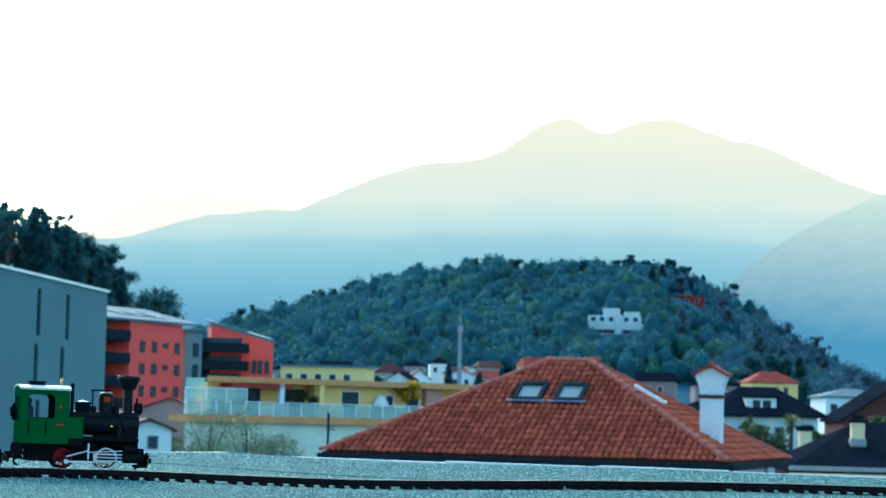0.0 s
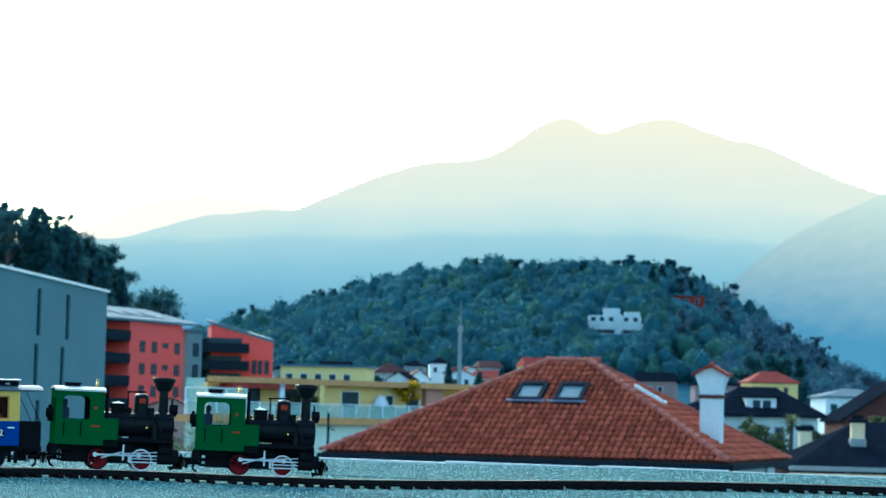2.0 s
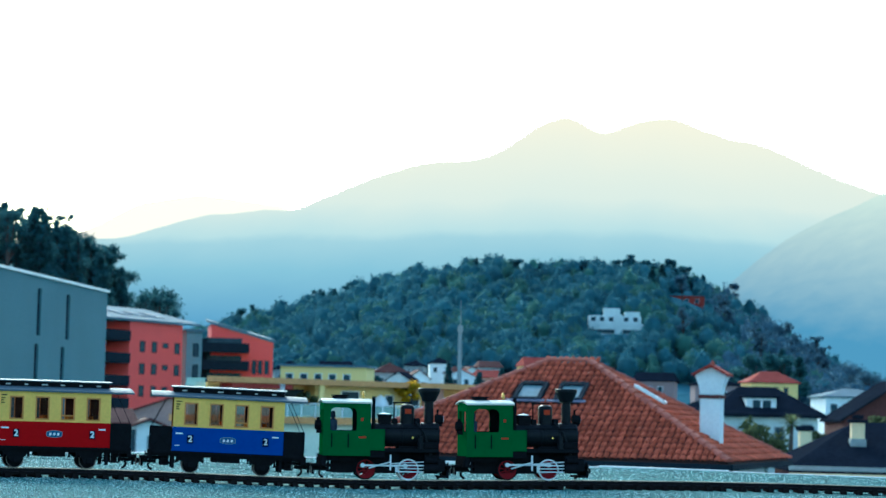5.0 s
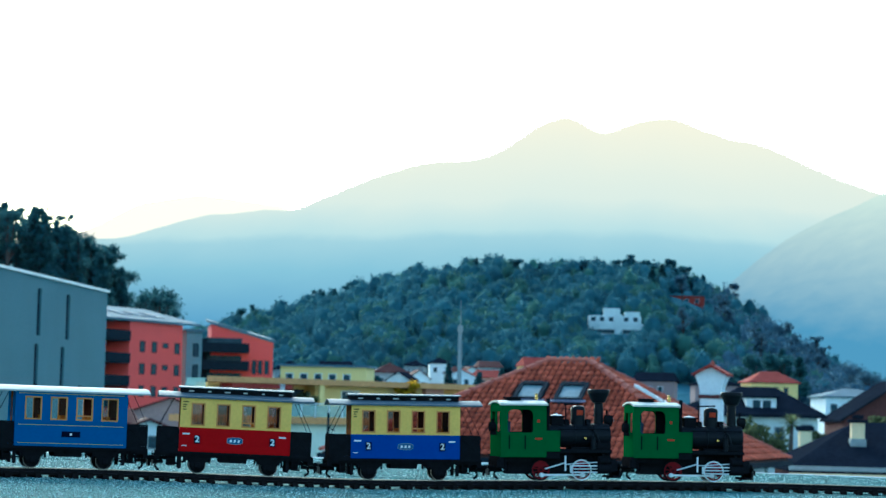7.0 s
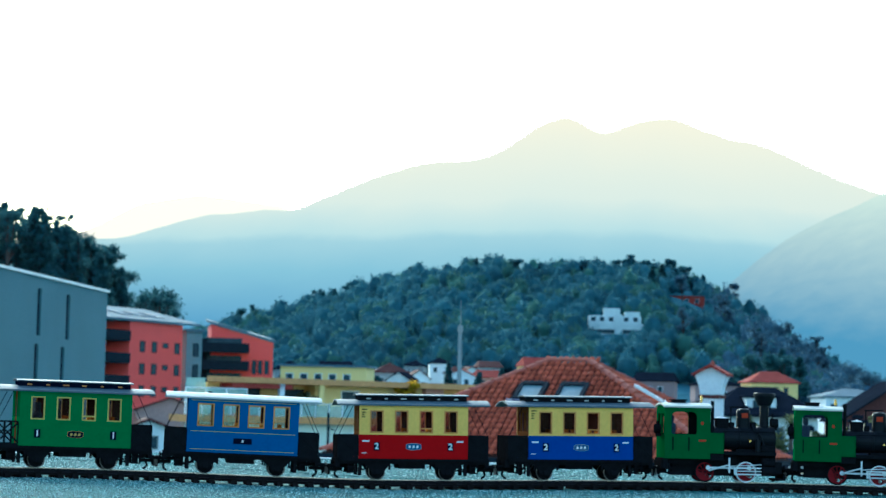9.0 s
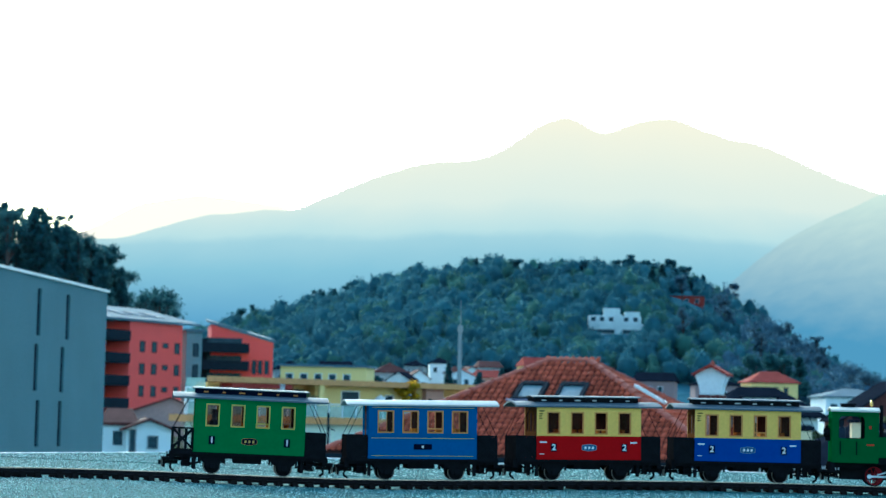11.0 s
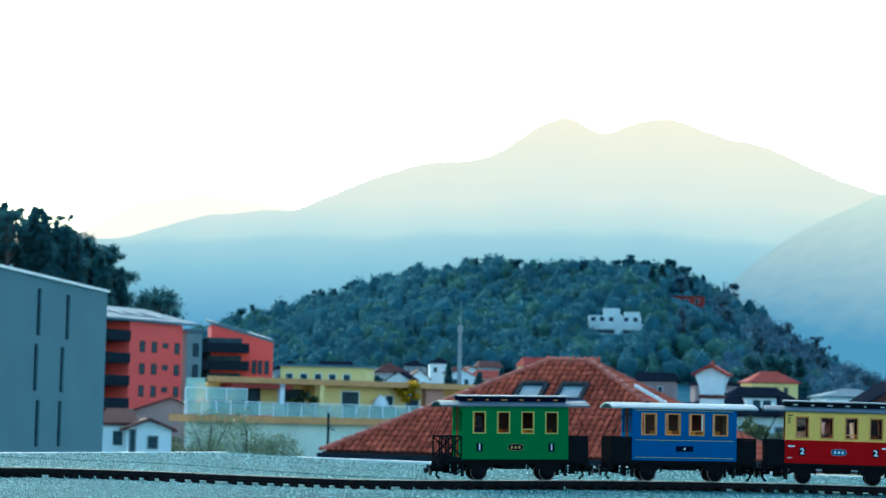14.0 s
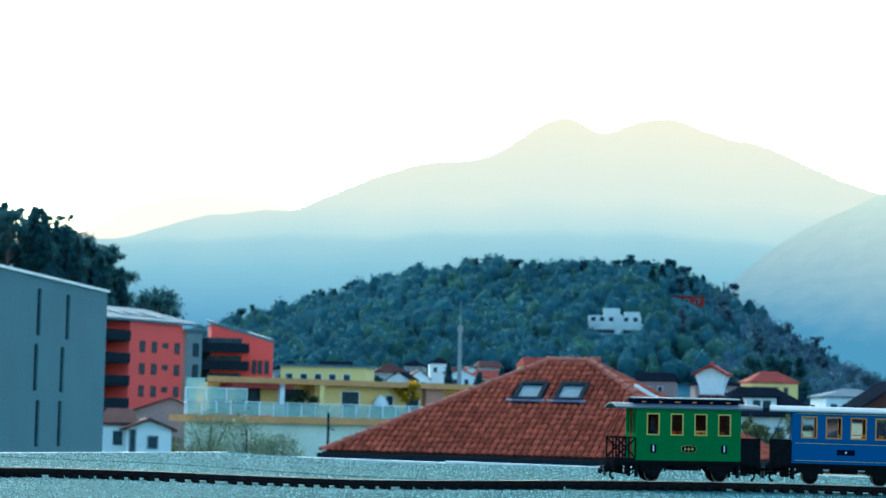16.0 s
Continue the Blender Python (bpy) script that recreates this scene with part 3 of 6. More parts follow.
        part("clerestory_roof", arc_roof(-0.104, 0.104, 0.0265, 0.1525, 0.0025, 0.0016, 8), roof_mat, c)
    else:
        for x in (-0.06, 0.02):
            bm = lathe(bmesh.new(), [(0.003, 0), (0.003, 0.001), (0.0045, 0.0015), (0.0035, 0.003)], 10)
            o = part("roof_vent", bm, "black", c)
            o.matrix_basis = pose(x, 0, 0.1452)
    # platforms with railings and roof posts
    for s in (-1, 1):
        xa, xb = s * 0.1005, s * 0.137
        lo, hi = min(xa, xb), max(xa, xb)
        for y in (-0.040, 0.040):
            rl = part("platform_railing", box(lo, hi, y - 0.0012, y + 0.0012, 0.079, 0.082), "black", c)
            part("bottom_rail", box(lo, hi, y - 0.0012, y + 0.0012, 0.039, 0.043), "black", rl)
            for k in range(4):
                x = lo + (hi - lo) * k / 3
                part("railing_post", box(x - 0.0014, x + 0.0014, y - 0.001, y + 0.001, 0.0431, 0.0789), "black", rl)
            if not (digit == "1" and s < 0):
                part("panel", box(lo + 0.001, hi - 0.001, y - 0.0004, y + 0.0004, 0.0431, 0.0789), "black", rl)
            part("brace", cy(bmesh.new(), (lo, y, 0.044), (hi, y, 0.079), 0.0016, seg=5), "black", rl)
            part("brace", cy(bmesh.new(), (lo, y, 0.079), (hi, y, 0.044), 0.0016, seg=5), "black", rl)
            bm = cy(bmesh.new(), (xb, y, 0.08), (xb - s * 0.026, y, 0.134), 0.00055, seg=6)
            part("roof_post", bm, "black", c)
        bm = bmesh.new()
        for z in (0.041, 0.0805):
            bx(bm, xb - 0.0012, xb + 0.0012, -0.040, 0.040, z - 0.0015, z + 0.0015)
        if not (lines and s > 0) and not (digit == "1" and s < 0):
            bx(bm, xb - 0.0006, xb + 0.0006, -0.038, 0.038, 0.042, 0.079)
        part("end_railing", bm, "black", c)
        for y in (-0.030, 0.030):
            bm = bmesh.new()
            q = min(xa, xb) + (0.004 if s > 0 else 0.018)
            bx(bm, q, q + 0.015, y - 0.010, y + 0.010, 0.0125, 0.0145)
            bx(bm, q, q + 0.015, y - 0.010, y + 0.010, 0.0225, 0.0245)
            for k in (0.0, 0.013):
                bx(bm, q + k, q + k + 0.002, y - 0.009, y - 0.007, 0.0125, 0.034)
            bx(bm, q + 0.002, q + 0.013, y + 0.006, y + 0.0075, 0.0145, 0.034)
            part("step", bm, "black", c)
            br = q + 0.0075 - s * 0.015
            bm = bx(bmesh.new(), br - 0.003, br + 0.003, y - 0.004, y + 0.002, 0.008, 0.033, bevel=0.001)
            cy(bm, (br - 0.008, y, 0.016), (br + 0.008, y, 0.020), 0.0014, seg=6)
            part("brake_block", bm, "black", c)
        coupler(c, s * 0.137, s)
        bm = bmesh.new()
        cy(bm, (s * 0.137, 0, 0.031), (s * 0.144, 0, 0.031), 0.002, seg=8)
        cy(bm, (s * 0.144, 0, 0.031), (s * 0.146, 0, 0.031), 0.006, seg=14)
        part("buffer", bm, "black", c)
    # underframe, axle guards and springs
    bm = bmesh.new()
    for y in (-0.034, 0.034):
        bx(bm, -0.136, 0.136, y - 0.0025, y + 0.0025, 0.029, 0.036)
    bx(bm, -0.026, 0.024, -0.030, 0.030, 0.021, 0.034, bevel=0.002)
    part("underframe", bm, "black", c)
    for x in (-0.0645, 0.0645):
        for y in (-0.034, 0.034):
            bm = bmesh.new()
            prism(bm, [(x - 0.024, 0.034), (x - 0.024, 0.029), (x - 0.013, 0.018), (x - 0.008, 0.009), (x + 0.008, 0.009), (x + 0.013, 0.018), (x + 0.024, 0.029), (x + 0.024, 0.034)], y - 0.0015, y + 0.0015)
            bx(bm, x - 0.005, x + 0.005, y - 0.0045, y + 0.0045, 0.010, 0.020, bevel=0.001)
            for k in range(3):
                bx(bm, x - 0.018 + k * 0.004, x + 0.018 - k * 0.004, y - 0.003, y + 0.003, 0.0215 + k * 0.0022, 0.0232 + k * 0.0022)
            for q in (-0.022, 0.022):
                bx(bm, x + q - 0.0015, x + q + 0.0015, y - 0.0035, y + 0.0035, 0.019, 0.030)
            part("axle_guard", bm, "black", c)
    c_w = [wheelset(c, "wheel", x, 0.0155) for x in (-0.0645, 0.0645)]
    # number plates, lettering plates and small marks
    for s in (-1, 1):
        y = s * (W + 0.0004)
        rot = 0 if s < 0 else 180
        for x in (-0.0675, 0.0675) if digit else ():
            pl = part("number_plate", box(x - 0.0055, x + 0.0055, min(y, y + s * 0.0006), max(y, y + s * 0.0006), 0.0535, 0.0685, bevel=0.0), "plate", c)
            tx = new("digit", letters(digit, 0.0155, 0.0001))
            tx.data.materials.append(M["white"])
            tx.parent = pl
            tx.matrix_basis = pose(x, y + s * 0.0008, 0.061, 90, 0, rot)
        pts = [(0.0145 * math.cos(a), 0.061 + 0.0058 * math.sin(a)) for a in [2 * math.pi * i / 20 for i in range(20)]]
        if emblem == "plate":
            pts = [(max(-0.0135, min(0.0135, px * 1.2)), pz) for px, pz in pts]
        else:
            pts = [(-0.0165, 0.056), (0.0165, 0.056), (0.0165, 0.066), (-0.0165, 0.066)]
        em = part("emblem_plate", prism(bmesh.new(), pts, min(y, y + s * 0.0006), max(y, y + s * 0.0006)), "emblem" if digit == "2" else "plate", c)
        if digit:
            part("emblem_rim", prism(bmesh.new(), [(px * 1.05, 0.061 + (pz - 0.061) * 1.11) for px, pz in pts], min(y, y + s * 0.0003), max(y, y + s * 0.0003)), "conc" if digit == "2" else "woodframe", em)
        bm = bmesh.new()
        for k in (-1, 0, 1) if digit else (0,):
            bx(bm, k * 0.0070 - 0.0018, k * 0.0070 + 0.0018, min(y, y + s * 0.001), max(y, y + s * 0.001), 0.0590, 0.0630)
            if digit:
                bx(bm, k * 0.0070 - 0.0025, k * 0.0070 + 0.0008, min(y, y + s * 0.0009), max(y, y + s * 0.0009), 0.0585, 0.0598)
        part("emblem_mark", bm, "steel" if digit != "1" else "yellowframe", em)
        if digit == "2":
            for a, b, z in ((-0.094, -0.081, 0.0705), (0.079, 0.091, 0.0705), (-0.095, -0.086, 0.049)):
                hh = 0.0013 if z > 0.06 else 0.0006
                part("white_mark", box(a, b, min(y, y + s * 0.0003), max(y, y + s * 0.0003), z - hh, z + hh), "white", c)
            bm = bmesh.new()
            for z, ln in ((0.1275, 0.010), (0.1225, 0.007), (0.1185, 0.005), (0.114, 0.006)):
                bx(bm, -0.0955, -0.0955 + ln, min(y, y + s * 0.0003), max(y, y + s * 0.0003), z - 0.0009, z + 0.0009)
            part("small_lettering", bm, "plate", c)
        if lines:
            bm = bmesh.new()
            for z in (0.0445, 0.0765, 0.1315):
                bx(bm, -0.094, 0.094, min(y, y + s * 0.0003), max(y, y + s * 0.0003), z - 0.0005, z + 0.0005)
            part("lining", bm, "yellowframe", c)
    return c, c_w


def loco(name, label):
    c = thing(name, pose(0, 0, 0), label, "model locomotive", "locomotives of the train")
    W = 0.041
    z0, z1 = 0.043, 0.138
    ca, cb = -0.119, -0.033
    # cab sides with rounded window openings
    bm = bmesh.new()
    wa, wb, wz0, wz1, rr = -0.1065, -0.0585, 0.088, 0.130, 0.010
    n = 5
    for s in (-1, 1):
        ya, yb = sorted((s * W, s * (W - 0.002)))
        bx(bm, ca, cb, ya, yb, z0, wz0)
        bx(bm, ca, wa, ya, yb, wz0, z1)
        bx(bm, wb, cb, ya, yb, wz0, z1)
        bx(bm, wa, wb, ya, yb, wz1, z1)
        for (cx, cz, sx, sz) in ((wa, wz1, 1, -1), (wb, wz1, -1, -1), (wa, wz0, 1, 1), (wb, wz0, -1, 1)):
            r = rr if sz < 0 else 0.004
            pts = [(cx, cz)] + [(cx + sx * r * (1 - math.sin(k / n * math.pi / 2)), cz + sz * r * (1 - math.cos(k / n * math.pi / 2))) for k in range(n + 1)]
            prism(bm, pts, ya, yb)
        bx(bm, cb, -0.0065, ya, yb, 0.0535, 0.0915)
        bx(bm, -0.0085, -0.0065, min(s * W, s * 0.022), max(s * W, s * 0.022), 0.0535, 0.0915)
    for s in (-1, 1):
        bx(bm, cb, -0.0065, min(s * W, s * 0.020), max(s * W, s * 0.020), 0.0905, 0.0917)
    bx(bm, ca, ca + 0.002, -W + 0.002, W - 0.002, z0, 0.088)
    bx(bm, ca, ca + 0.002, -W + 0.002, -0.030, 0.088, z1)
    bx(bm, ca, ca + 0.002, 0.030, W - 0.002, 0.088, z1)
    bx(bm, ca, ca + 0.002, -0.030, 0.030, 0.126, z1 + 0.003)
    bx(bm, ca, ca + 0.002, -0.006, 0.006, 0.088, 0.126)
    bx(bm, cb - 0.002, cb, -W + 0.002, -0.030, z0, z1)
    bx(bm, cb - 0.002, cb, 0.030, W - 0.002, z0, z1)
    bx(bm, cb - 0.002, cb, -0.030, 0.030, z0, 0.104)
    bx(bm, cb - 0.002, cb, -0.030, 0.030, 0.128, z1 + 0.003)
    bmesh.ops.remove_doubles(bm, verts=bm.verts, dist=1e-5)
    part("cab", bm, "green", c)
    # added black plates stand in for the dark of the cab's inside
    bm = bx(bmesh.new(), cb - 0.0035, cb - 0.0022, -W + 0.003, W - 0.003, 0.0846, 0.1035)
    bx(bm, ca + 0.003, cb - 0.003, W - 0.0035, W - 0.0022, 0.0846, 0.0890)
    bx(bm, ca + 0.003, cb - 0.003, -W + 0.003, W - 0.003, 0.1335, 0.1378)
    bx(bm, -0.058, cb - 0.0025, W - 0.0035, W - 0.0022, 0.0846, 0.1378)
    bx(bm, cb - 0.0035, cb - 0.0022, 0.030, W - 0.003, 0.1035, 0.1378)
    part("cab_lining", bm, "black", c)
    for s in (-1, 1):
        ya, yb = sorted((s * (W + 0.0006), s * W))
        for x in (-0.1045, -0.0745):
            part("grab_rail", box(x, x + 0.002, ya - 0.001, yb + 0.001, 0.058, 0.083), "black", c)
    part("cab_roof", arc_roof(-0.1215, -0.031, 0.0455, 0.1375, 0.006, 0.0032), "cabroof", c)
    bm = bx(bmesh.new(), -0.099, -0.074, -0.014, 0.014, 0.143, 0.151, bevel=0.002)
    bx(bm, -0.101, -0.072, -0.016, 0.016, 0.151, 0.153)
    part("roof_ventilator", bm, "black", c)
    wv = lathe(bmesh.new(), [(0.0015, 0), (0.0015, 0.004), (0.0035, 0.005), (0.0035, 0.008), (0.0015, 0.009), (0.003, 0.012), (0.001, 0.015)], 12)
    o = part("whistle", wv, "brass", c)
    o.matrix_basis = pose(-0.0435, -0.006, 0.1455)
    # red plates on cab and dome
    for s in (-1, 1):
        ya, yb = sorted((s * W, s * (W + 0.0007)))
        part("red_plate", box(-0.055, -0.041, ya, yb, 0.075, 0.0785), "emred", c)
        part("red_plate", box(-0.051, -0.046, ya, yb, 0.106, 0.112), "emred", c)
    # boiler along x
    ry = Matrix.Translation((-0.035, 0, 0.082)) @ Matrix.Rotation(math.pi / 2, 4, "Y")
    part("boiler", lathe(bmesh.new(), [(0.0215, 0), (0.0215, 0.06), (0.0222, 0.0605), (0.0222, 0.0635), (0.0215, 0.064), (0.0215, 0.098), (0.0235, 0.099), (0.0235, 0.128), (0.022, 0.131), (0.010, 0.1325)], 28, ry), "boiler", c, smooth=False)
    o = part("boiler_knob", cy(bmesh.new(), (0.046, -0.0225, 0.0775), (0.046, -0.026, 0.0775), 0.002, seg=10), "brass", c)
    dm = lathe(bmesh.new(), [(0.0155, 0), (0.0132, 0.004), (0.0132, 0.033), (0.0118, 0.0375), (0.006, 0.040)], 24)
    o = part("steam_dome", dm, "boiler", c, smooth=False)
    o.matrix_basis = pose(0.038, 0, 0.0985)
    part("dome_emblem", box(0.0322, 0.0438, -0.0144, -0.0128, 0.1205, 0.1295, bevel=0.0004), "emred", c)
    bm = bmesh.new()
    bx(bm, -0.0150, 0.0085, -0.010, 0.010, 0.098, 0.117, bevel=0.0015)
    bx(bm, -0.0165, 0.0100, -0.011, 0.011, 0.116, 0.119)
    part("sand_box", bm, "black", c)
    part("valve_block", box(0.0105, 0.0200, -0.008, 0.008, 0.100, 0.112, bevel=0.001), "black", c)
    part("valve_block", box(0.0515, 0.0610, -0.009, 0.009, 0.100, 0.113, bevel=0.001), "black", c)
    bm = cy(bmesh.new(), (-0.0272, -0.030, 0.0905), (-0.0272, -0.030, 0.151), 0.0032, seg=10)
    part("steam_pipe", bm, "black", c)
    bm = cy(bmesh.new(), (0.013, -0.006, 0.10), (0.013, -0.006, 0.141), 0.0013, seg=8)
    cy(bm, (0.010, -0.006, 0.1405), (0.045, -0.006, 0.1415), 0.0014, seg=6)
    part("valve_rod", bm, "black", c)
    bm = lathe(bmesh.new(), [(0.0045, 0), (0.0045, 0.002), (0.003, 0.004), (0.0045, 0.008), (0.0015, 0.011)], 12)
    o = part("safety_valve", bm, "brass", c)
    o.matrix_basis = pose(-0.023, -0.004, 0.099)
    st = lathe(bmesh.new(), [(0.0125, 0), (0.0088, 0.004), (0.0084, 0.0425), (0.0122, 0.0440), (0.0158, 0.0520), (0.0190, 0.0595), (0.0205, 0.0615), (0.0205, 0.0668), (0.0190, 0.0678), (0.016, 0.066)], 26)
    o = part("smokestack", st, "boiler", c, smooth=False)
    o.matrix_basis = pose(0.078, 0, 0.1005)
    bm = bmesh.new()
    cy(bm, (0.090, 0, 0.112), (0.104, 0, 0.112), 0.0085, seg=18)
    cy(bm, (0.094, 0, 0.100), (0.094, 0, 0.130), 0.0018, seg=8)
    bx(bm, 0.089, 0.102, -0.005, 0.005, 0.099, 0.104)
    hl = part("headlight", bm, "black", c)
    part("lens", cy(bmesh.new(), (0.1035, 0, 0.112), (0.1047, 0, 0.112), 0.007, seg=18), "steel", hl)
    bm = cy(bmesh.new(), (ca - 0.001, 0, 0.098), (ca - 0.012, 0, 0.098), 0.0085, seg=18)
    bx(bm, ca - 0.009, ca, -0.005, 0.005, 0.083, 0.0895)
    cy(bm, (ca - 0.006, 0, 0.104), (ca - 0.006, 0, 0.112), 0.003, seg=8)
    part("rear_lamp", bm, "black", c)
    for s in (-1, 1):
        bm = cy(bmesh.new(), (-0.006, s * 0.0245, 0.0945), (0.092, s * 0.0245, 0.0945), 0.0009, seg=6)
        for x in (0.0, 0.03, 0.06, 0.09):
            cy(bm, (x, s * 0.0205, 0.0935), (x, s * 0.0250, 0.0945), 0.0012, seg=6)
        part("boiler_handrail", bm, "black", c)
        bm = cy(bmesh.new(), (0.060, s * 0.029, 0.0575), (0.060, s * 0.029, 0.080), 0.0048, seg=14)
        cy(bm, (0.060, s * 0.029, 0.066), (0.060, s * 0.029, 0.069), 0.0058, seg=14)
        cy(bm, (0.060, s * 0.029, 0.080), (0.060, s * 0.024, 0.0865), 0.0012, seg=6)
        part("air_pump", bm, "boiler", c)
        bm = cy(bmesh.new(), (0.052, s * 0.012, 0.106), (0.066, s * 0.0235, 0.088), 0.0021, seg=8)
        cy(bm, (0.066, s * 0.0235, 0.088), (0.080, s * 0.028, 0.046), 0.0021, seg=8)
        part("feed_pipe", bm, "boiler", c)
    bm = lathe(bmesh.new(), [(0.0105, 0.0), (0.0105, 0.0014), (0.007, 0.0022), (0.002, 0.0026), (0.002, 0.0042), (0.0008, 0.0046)], 16)
    o = part("sand_lid", bm, "steel", c)
    o.matrix_basis = pose(-0.0035, 0, 0.1189)
    # frames, running board, saddle, buffers
    bm = bmesh.new()
    bx(bm, -0.116, -0.062, -0.030, 0.030, 0.0335, 0.043)
    bx(bm, -0.064, 0.096, -0.019, 0.019, 0.0335, 0.0505)
    bx(bm, -0.064, -0.02, -0.030, 0.030, 0.0395, 0.043)
    bx(bm, -0.030, 0.094, -0.036, 0.036, 0.0505, 0.0575, bevel=0.001)
    bx(bm, -0.036, -0.006, -0.038, 0.038, 0.040, 0.0535, bevel=0.0015)
    bx(bm, 0.02, 0.093, -0.019, 0.019, 0.028, 0.062, bevel=0.002)
    bx(bm, 0.064, 0.094, -0.030, 0.030, 0.0575, 0.070, bevel=0.002)
    bx(bm, -0.10, 0.06, -0.016, 0.016, 0.012, 0.034)
    bx(bm, 0.091, 0.104, -0.038, 0.038, 0.017, 0.038, bevel=0.0015)
    bx(bm, -0.122, -0.112, -0.038, 0.038, 0.024, 0.044, bevel=0.0015)
    part("chassis", bm, "black", c)
    bm = bmesh.new()
    for y in (-0.02, 0.02):
        cy(bm, (0.104, y, 0.027), (0.111, y, 0.027), 0.003, seg=8)
        cy(bm, (0.111, y, 0.027), (0.113, y, 0.027), 0.0065, seg=14)
    bx(bm, 0.096, 0.112, -0.034, 0.034, 0.005, 0.009)
    bx(bm, 0.108, 0.112, -0.034, 0.034, 0.005, 0.018)
    part("front_buffer", bm, "black", c)
    for s in (-1, 1):
        bm = bmesh.new()
        bx(bm, -0.112, -0.090, s * 0.034 - 0.004, s * 0.034 + 0.004, 0.014, 0.017)
        bx(bm, -0.110, -0.107, s * 0.034 - 0.002, s * 0.034 + 0.002, 0.016, 0.04)
        part("cab_step", bm, "black", c)
    coupler(c, -0.120, -1)
    coupler(c, 0.100, 1)
    # cylinders and valve gear
    for s in (-1, 1):
        y = s * 0.034
        bm = cy(bmesh.new(), (0.066, y, 0.0215), (0.092, y, 0.0215), 0.0085, seg=18)
        cy(bm, (0.070, y, 0.036), (0.09, y, 0.036), 0.0055, seg=14)
        bx(bm, 0.068, 0.090, min(y, s * 0.02), max(y, s * 0.02), 0.02, 0.046)
        part("cylinder", bm, "black", c)
        bm = bmesh.new()
        bx(bm, 0.014, 0.066, y - 0.0012, y + 0.0012, 0.0262, 0.0285)
        bx(bm, 0.014, 0.066, y - 0.0012, y + 0.0012, 0.0145, 0.0168)
        cy(bm, (0.02, y, 0.0215), (0.068, y, 0.0215), 0.0011, seg=6)
        bx(bm, 0.0035, 0.0065, y - 0.0012, y + 0.0012, 0.018, 0.046)
        bx(bm, 0.014, 0.018, y - 0.0015, y + 0.0015, 0.0145, 0.0285)
        cy(bm, (0.005, y, 0.030), (0.066, y, 0.034), 0.0009, seg=6)
        cy(bm, (-0.034, y, 0.0215), (0.005, y, 0.033), 0.0014, seg=6)
        part("slide_bar", bm, "steel", c)
    wheels = [wheelset(c, "driving_wheel", x, 0.0195, True) for x in (-0.039, 0.039)]
    rods = []
    for s in (-1, 1):
        bm = bmesh.new()
        y = s * 0.0275
        bx(bm, -0.039, 0.039, y - 0.0011, y + 0.0011, -0.0017, 0.0017)
        for x in (-0.039, 0.039):
            cy(bm, (x, y - 0.0022, 0), (x, y + 0.0022, 0), 0.0042, seg=12)
        rods.append(part("coupling_rod", bm, "steel", c))
    # driver figurine as one plain form
    bm = bmesh.new()
    lathe(bm, [(0.007, 0.0), (0.0085, 0.012), (0.0085, 0.022), (0.003, 0.026), (0.0048, 0.029), (0.0048, 0.035), (0.0055, 0.0355), (0.003, 0.039)], 12, Matrix.Translation((-0.098, 0.004, 0.0845)))
    part("driver_figurine", bm, "figure", c)
    part("cab_floor", box(ca + 0.002, cb - 0.002, -W + 0.002, W - 0.002, 0.081, 0.0845), "black", c)
    bm = lathe(bmesh.new(), [(0.017, 0), (0.017, 0.010), (0.0165, 0.012)], 18, Matrix.Translation((cb - 0.002, 0, 0.098)) @ Matrix.Rotation(-math.pi / 2, 4, "Y"))
    part("backhead", bm, "black", c)
    return c, wheels, rods


TRAIN = {}
TRAIN["loco1"] = loco("locomotive", "green and black model steam engine leading the train on the track")
TRAIN["loco2"] = loco("locomotive", "green and black model steam engine coupled behind the leading one")
TRAIN["coach1"] = coach("passenger_coach", "cream and blue model coach with grey clerestory roof", "blue", "cream", "woodframe", "croof")
TRAIN["coach2"] = coach("passenger_coach", "cream and dark red model coach with grey clerestory roof", "red", "cream", "woodframe", "croof")
TRAIN["coach3"] = coach("passenger_coach", "mid-blue model coach with plain white roof and orange seats", "blue2", "blue2", "woodframe", "wroof", clerestory=False, digit="", emblem="oval", wide=0.030, lines=True)
TRAIN["coach4"] = coach("passenger_coach", "green model coach with yellow window frames and clerestory roof", "cgreen", "cgreen", "yellowframe", "croof", digit="1")


# ---------------------------------------------------------------- ground, hill and mountains
RIDGE = [(-420, 10), (-200, 12), (-150, 14), (-113, 18), (-99, 30), (-69, 39.5), (-43, 47), (-8, 57), (20, 61), (46, 60), (77, 62.5), (99, 60), (115, 52), (142, 37), (158, 26), (186, 14), (260, 12), (420, 8)]
_rx, _rz = [a for a, _ in RIDGE], [b for _, b in RIDGE]


def land(x, y):
    """Height of the valley floor and of the wooded hill."""
    base = -9.0 + 9.0 * min(1, max(0, (y - 240) / 400)) ** 1.2
    t = min(1, max(0, (y - 640) / 360))
    k = 1000 / max(y, 640)
    hill = max(0, float(np.interp(x * k, _rx, _rz))) * (t ** 0.85 if y <= 1000 else max(0, 1 - (y - 1000) / 500))
    fl = 0.0
    if x < -30 and 380 < y < 700:
        fl = 27 * min(1, max(0, (-40 - x * 430 / y) / 42)) * min(1, (y - 380) / 60)
    return base + hill + fl + 1.5 * noise.noise(Vector((x * 0.02, y * 0.02, 3)))


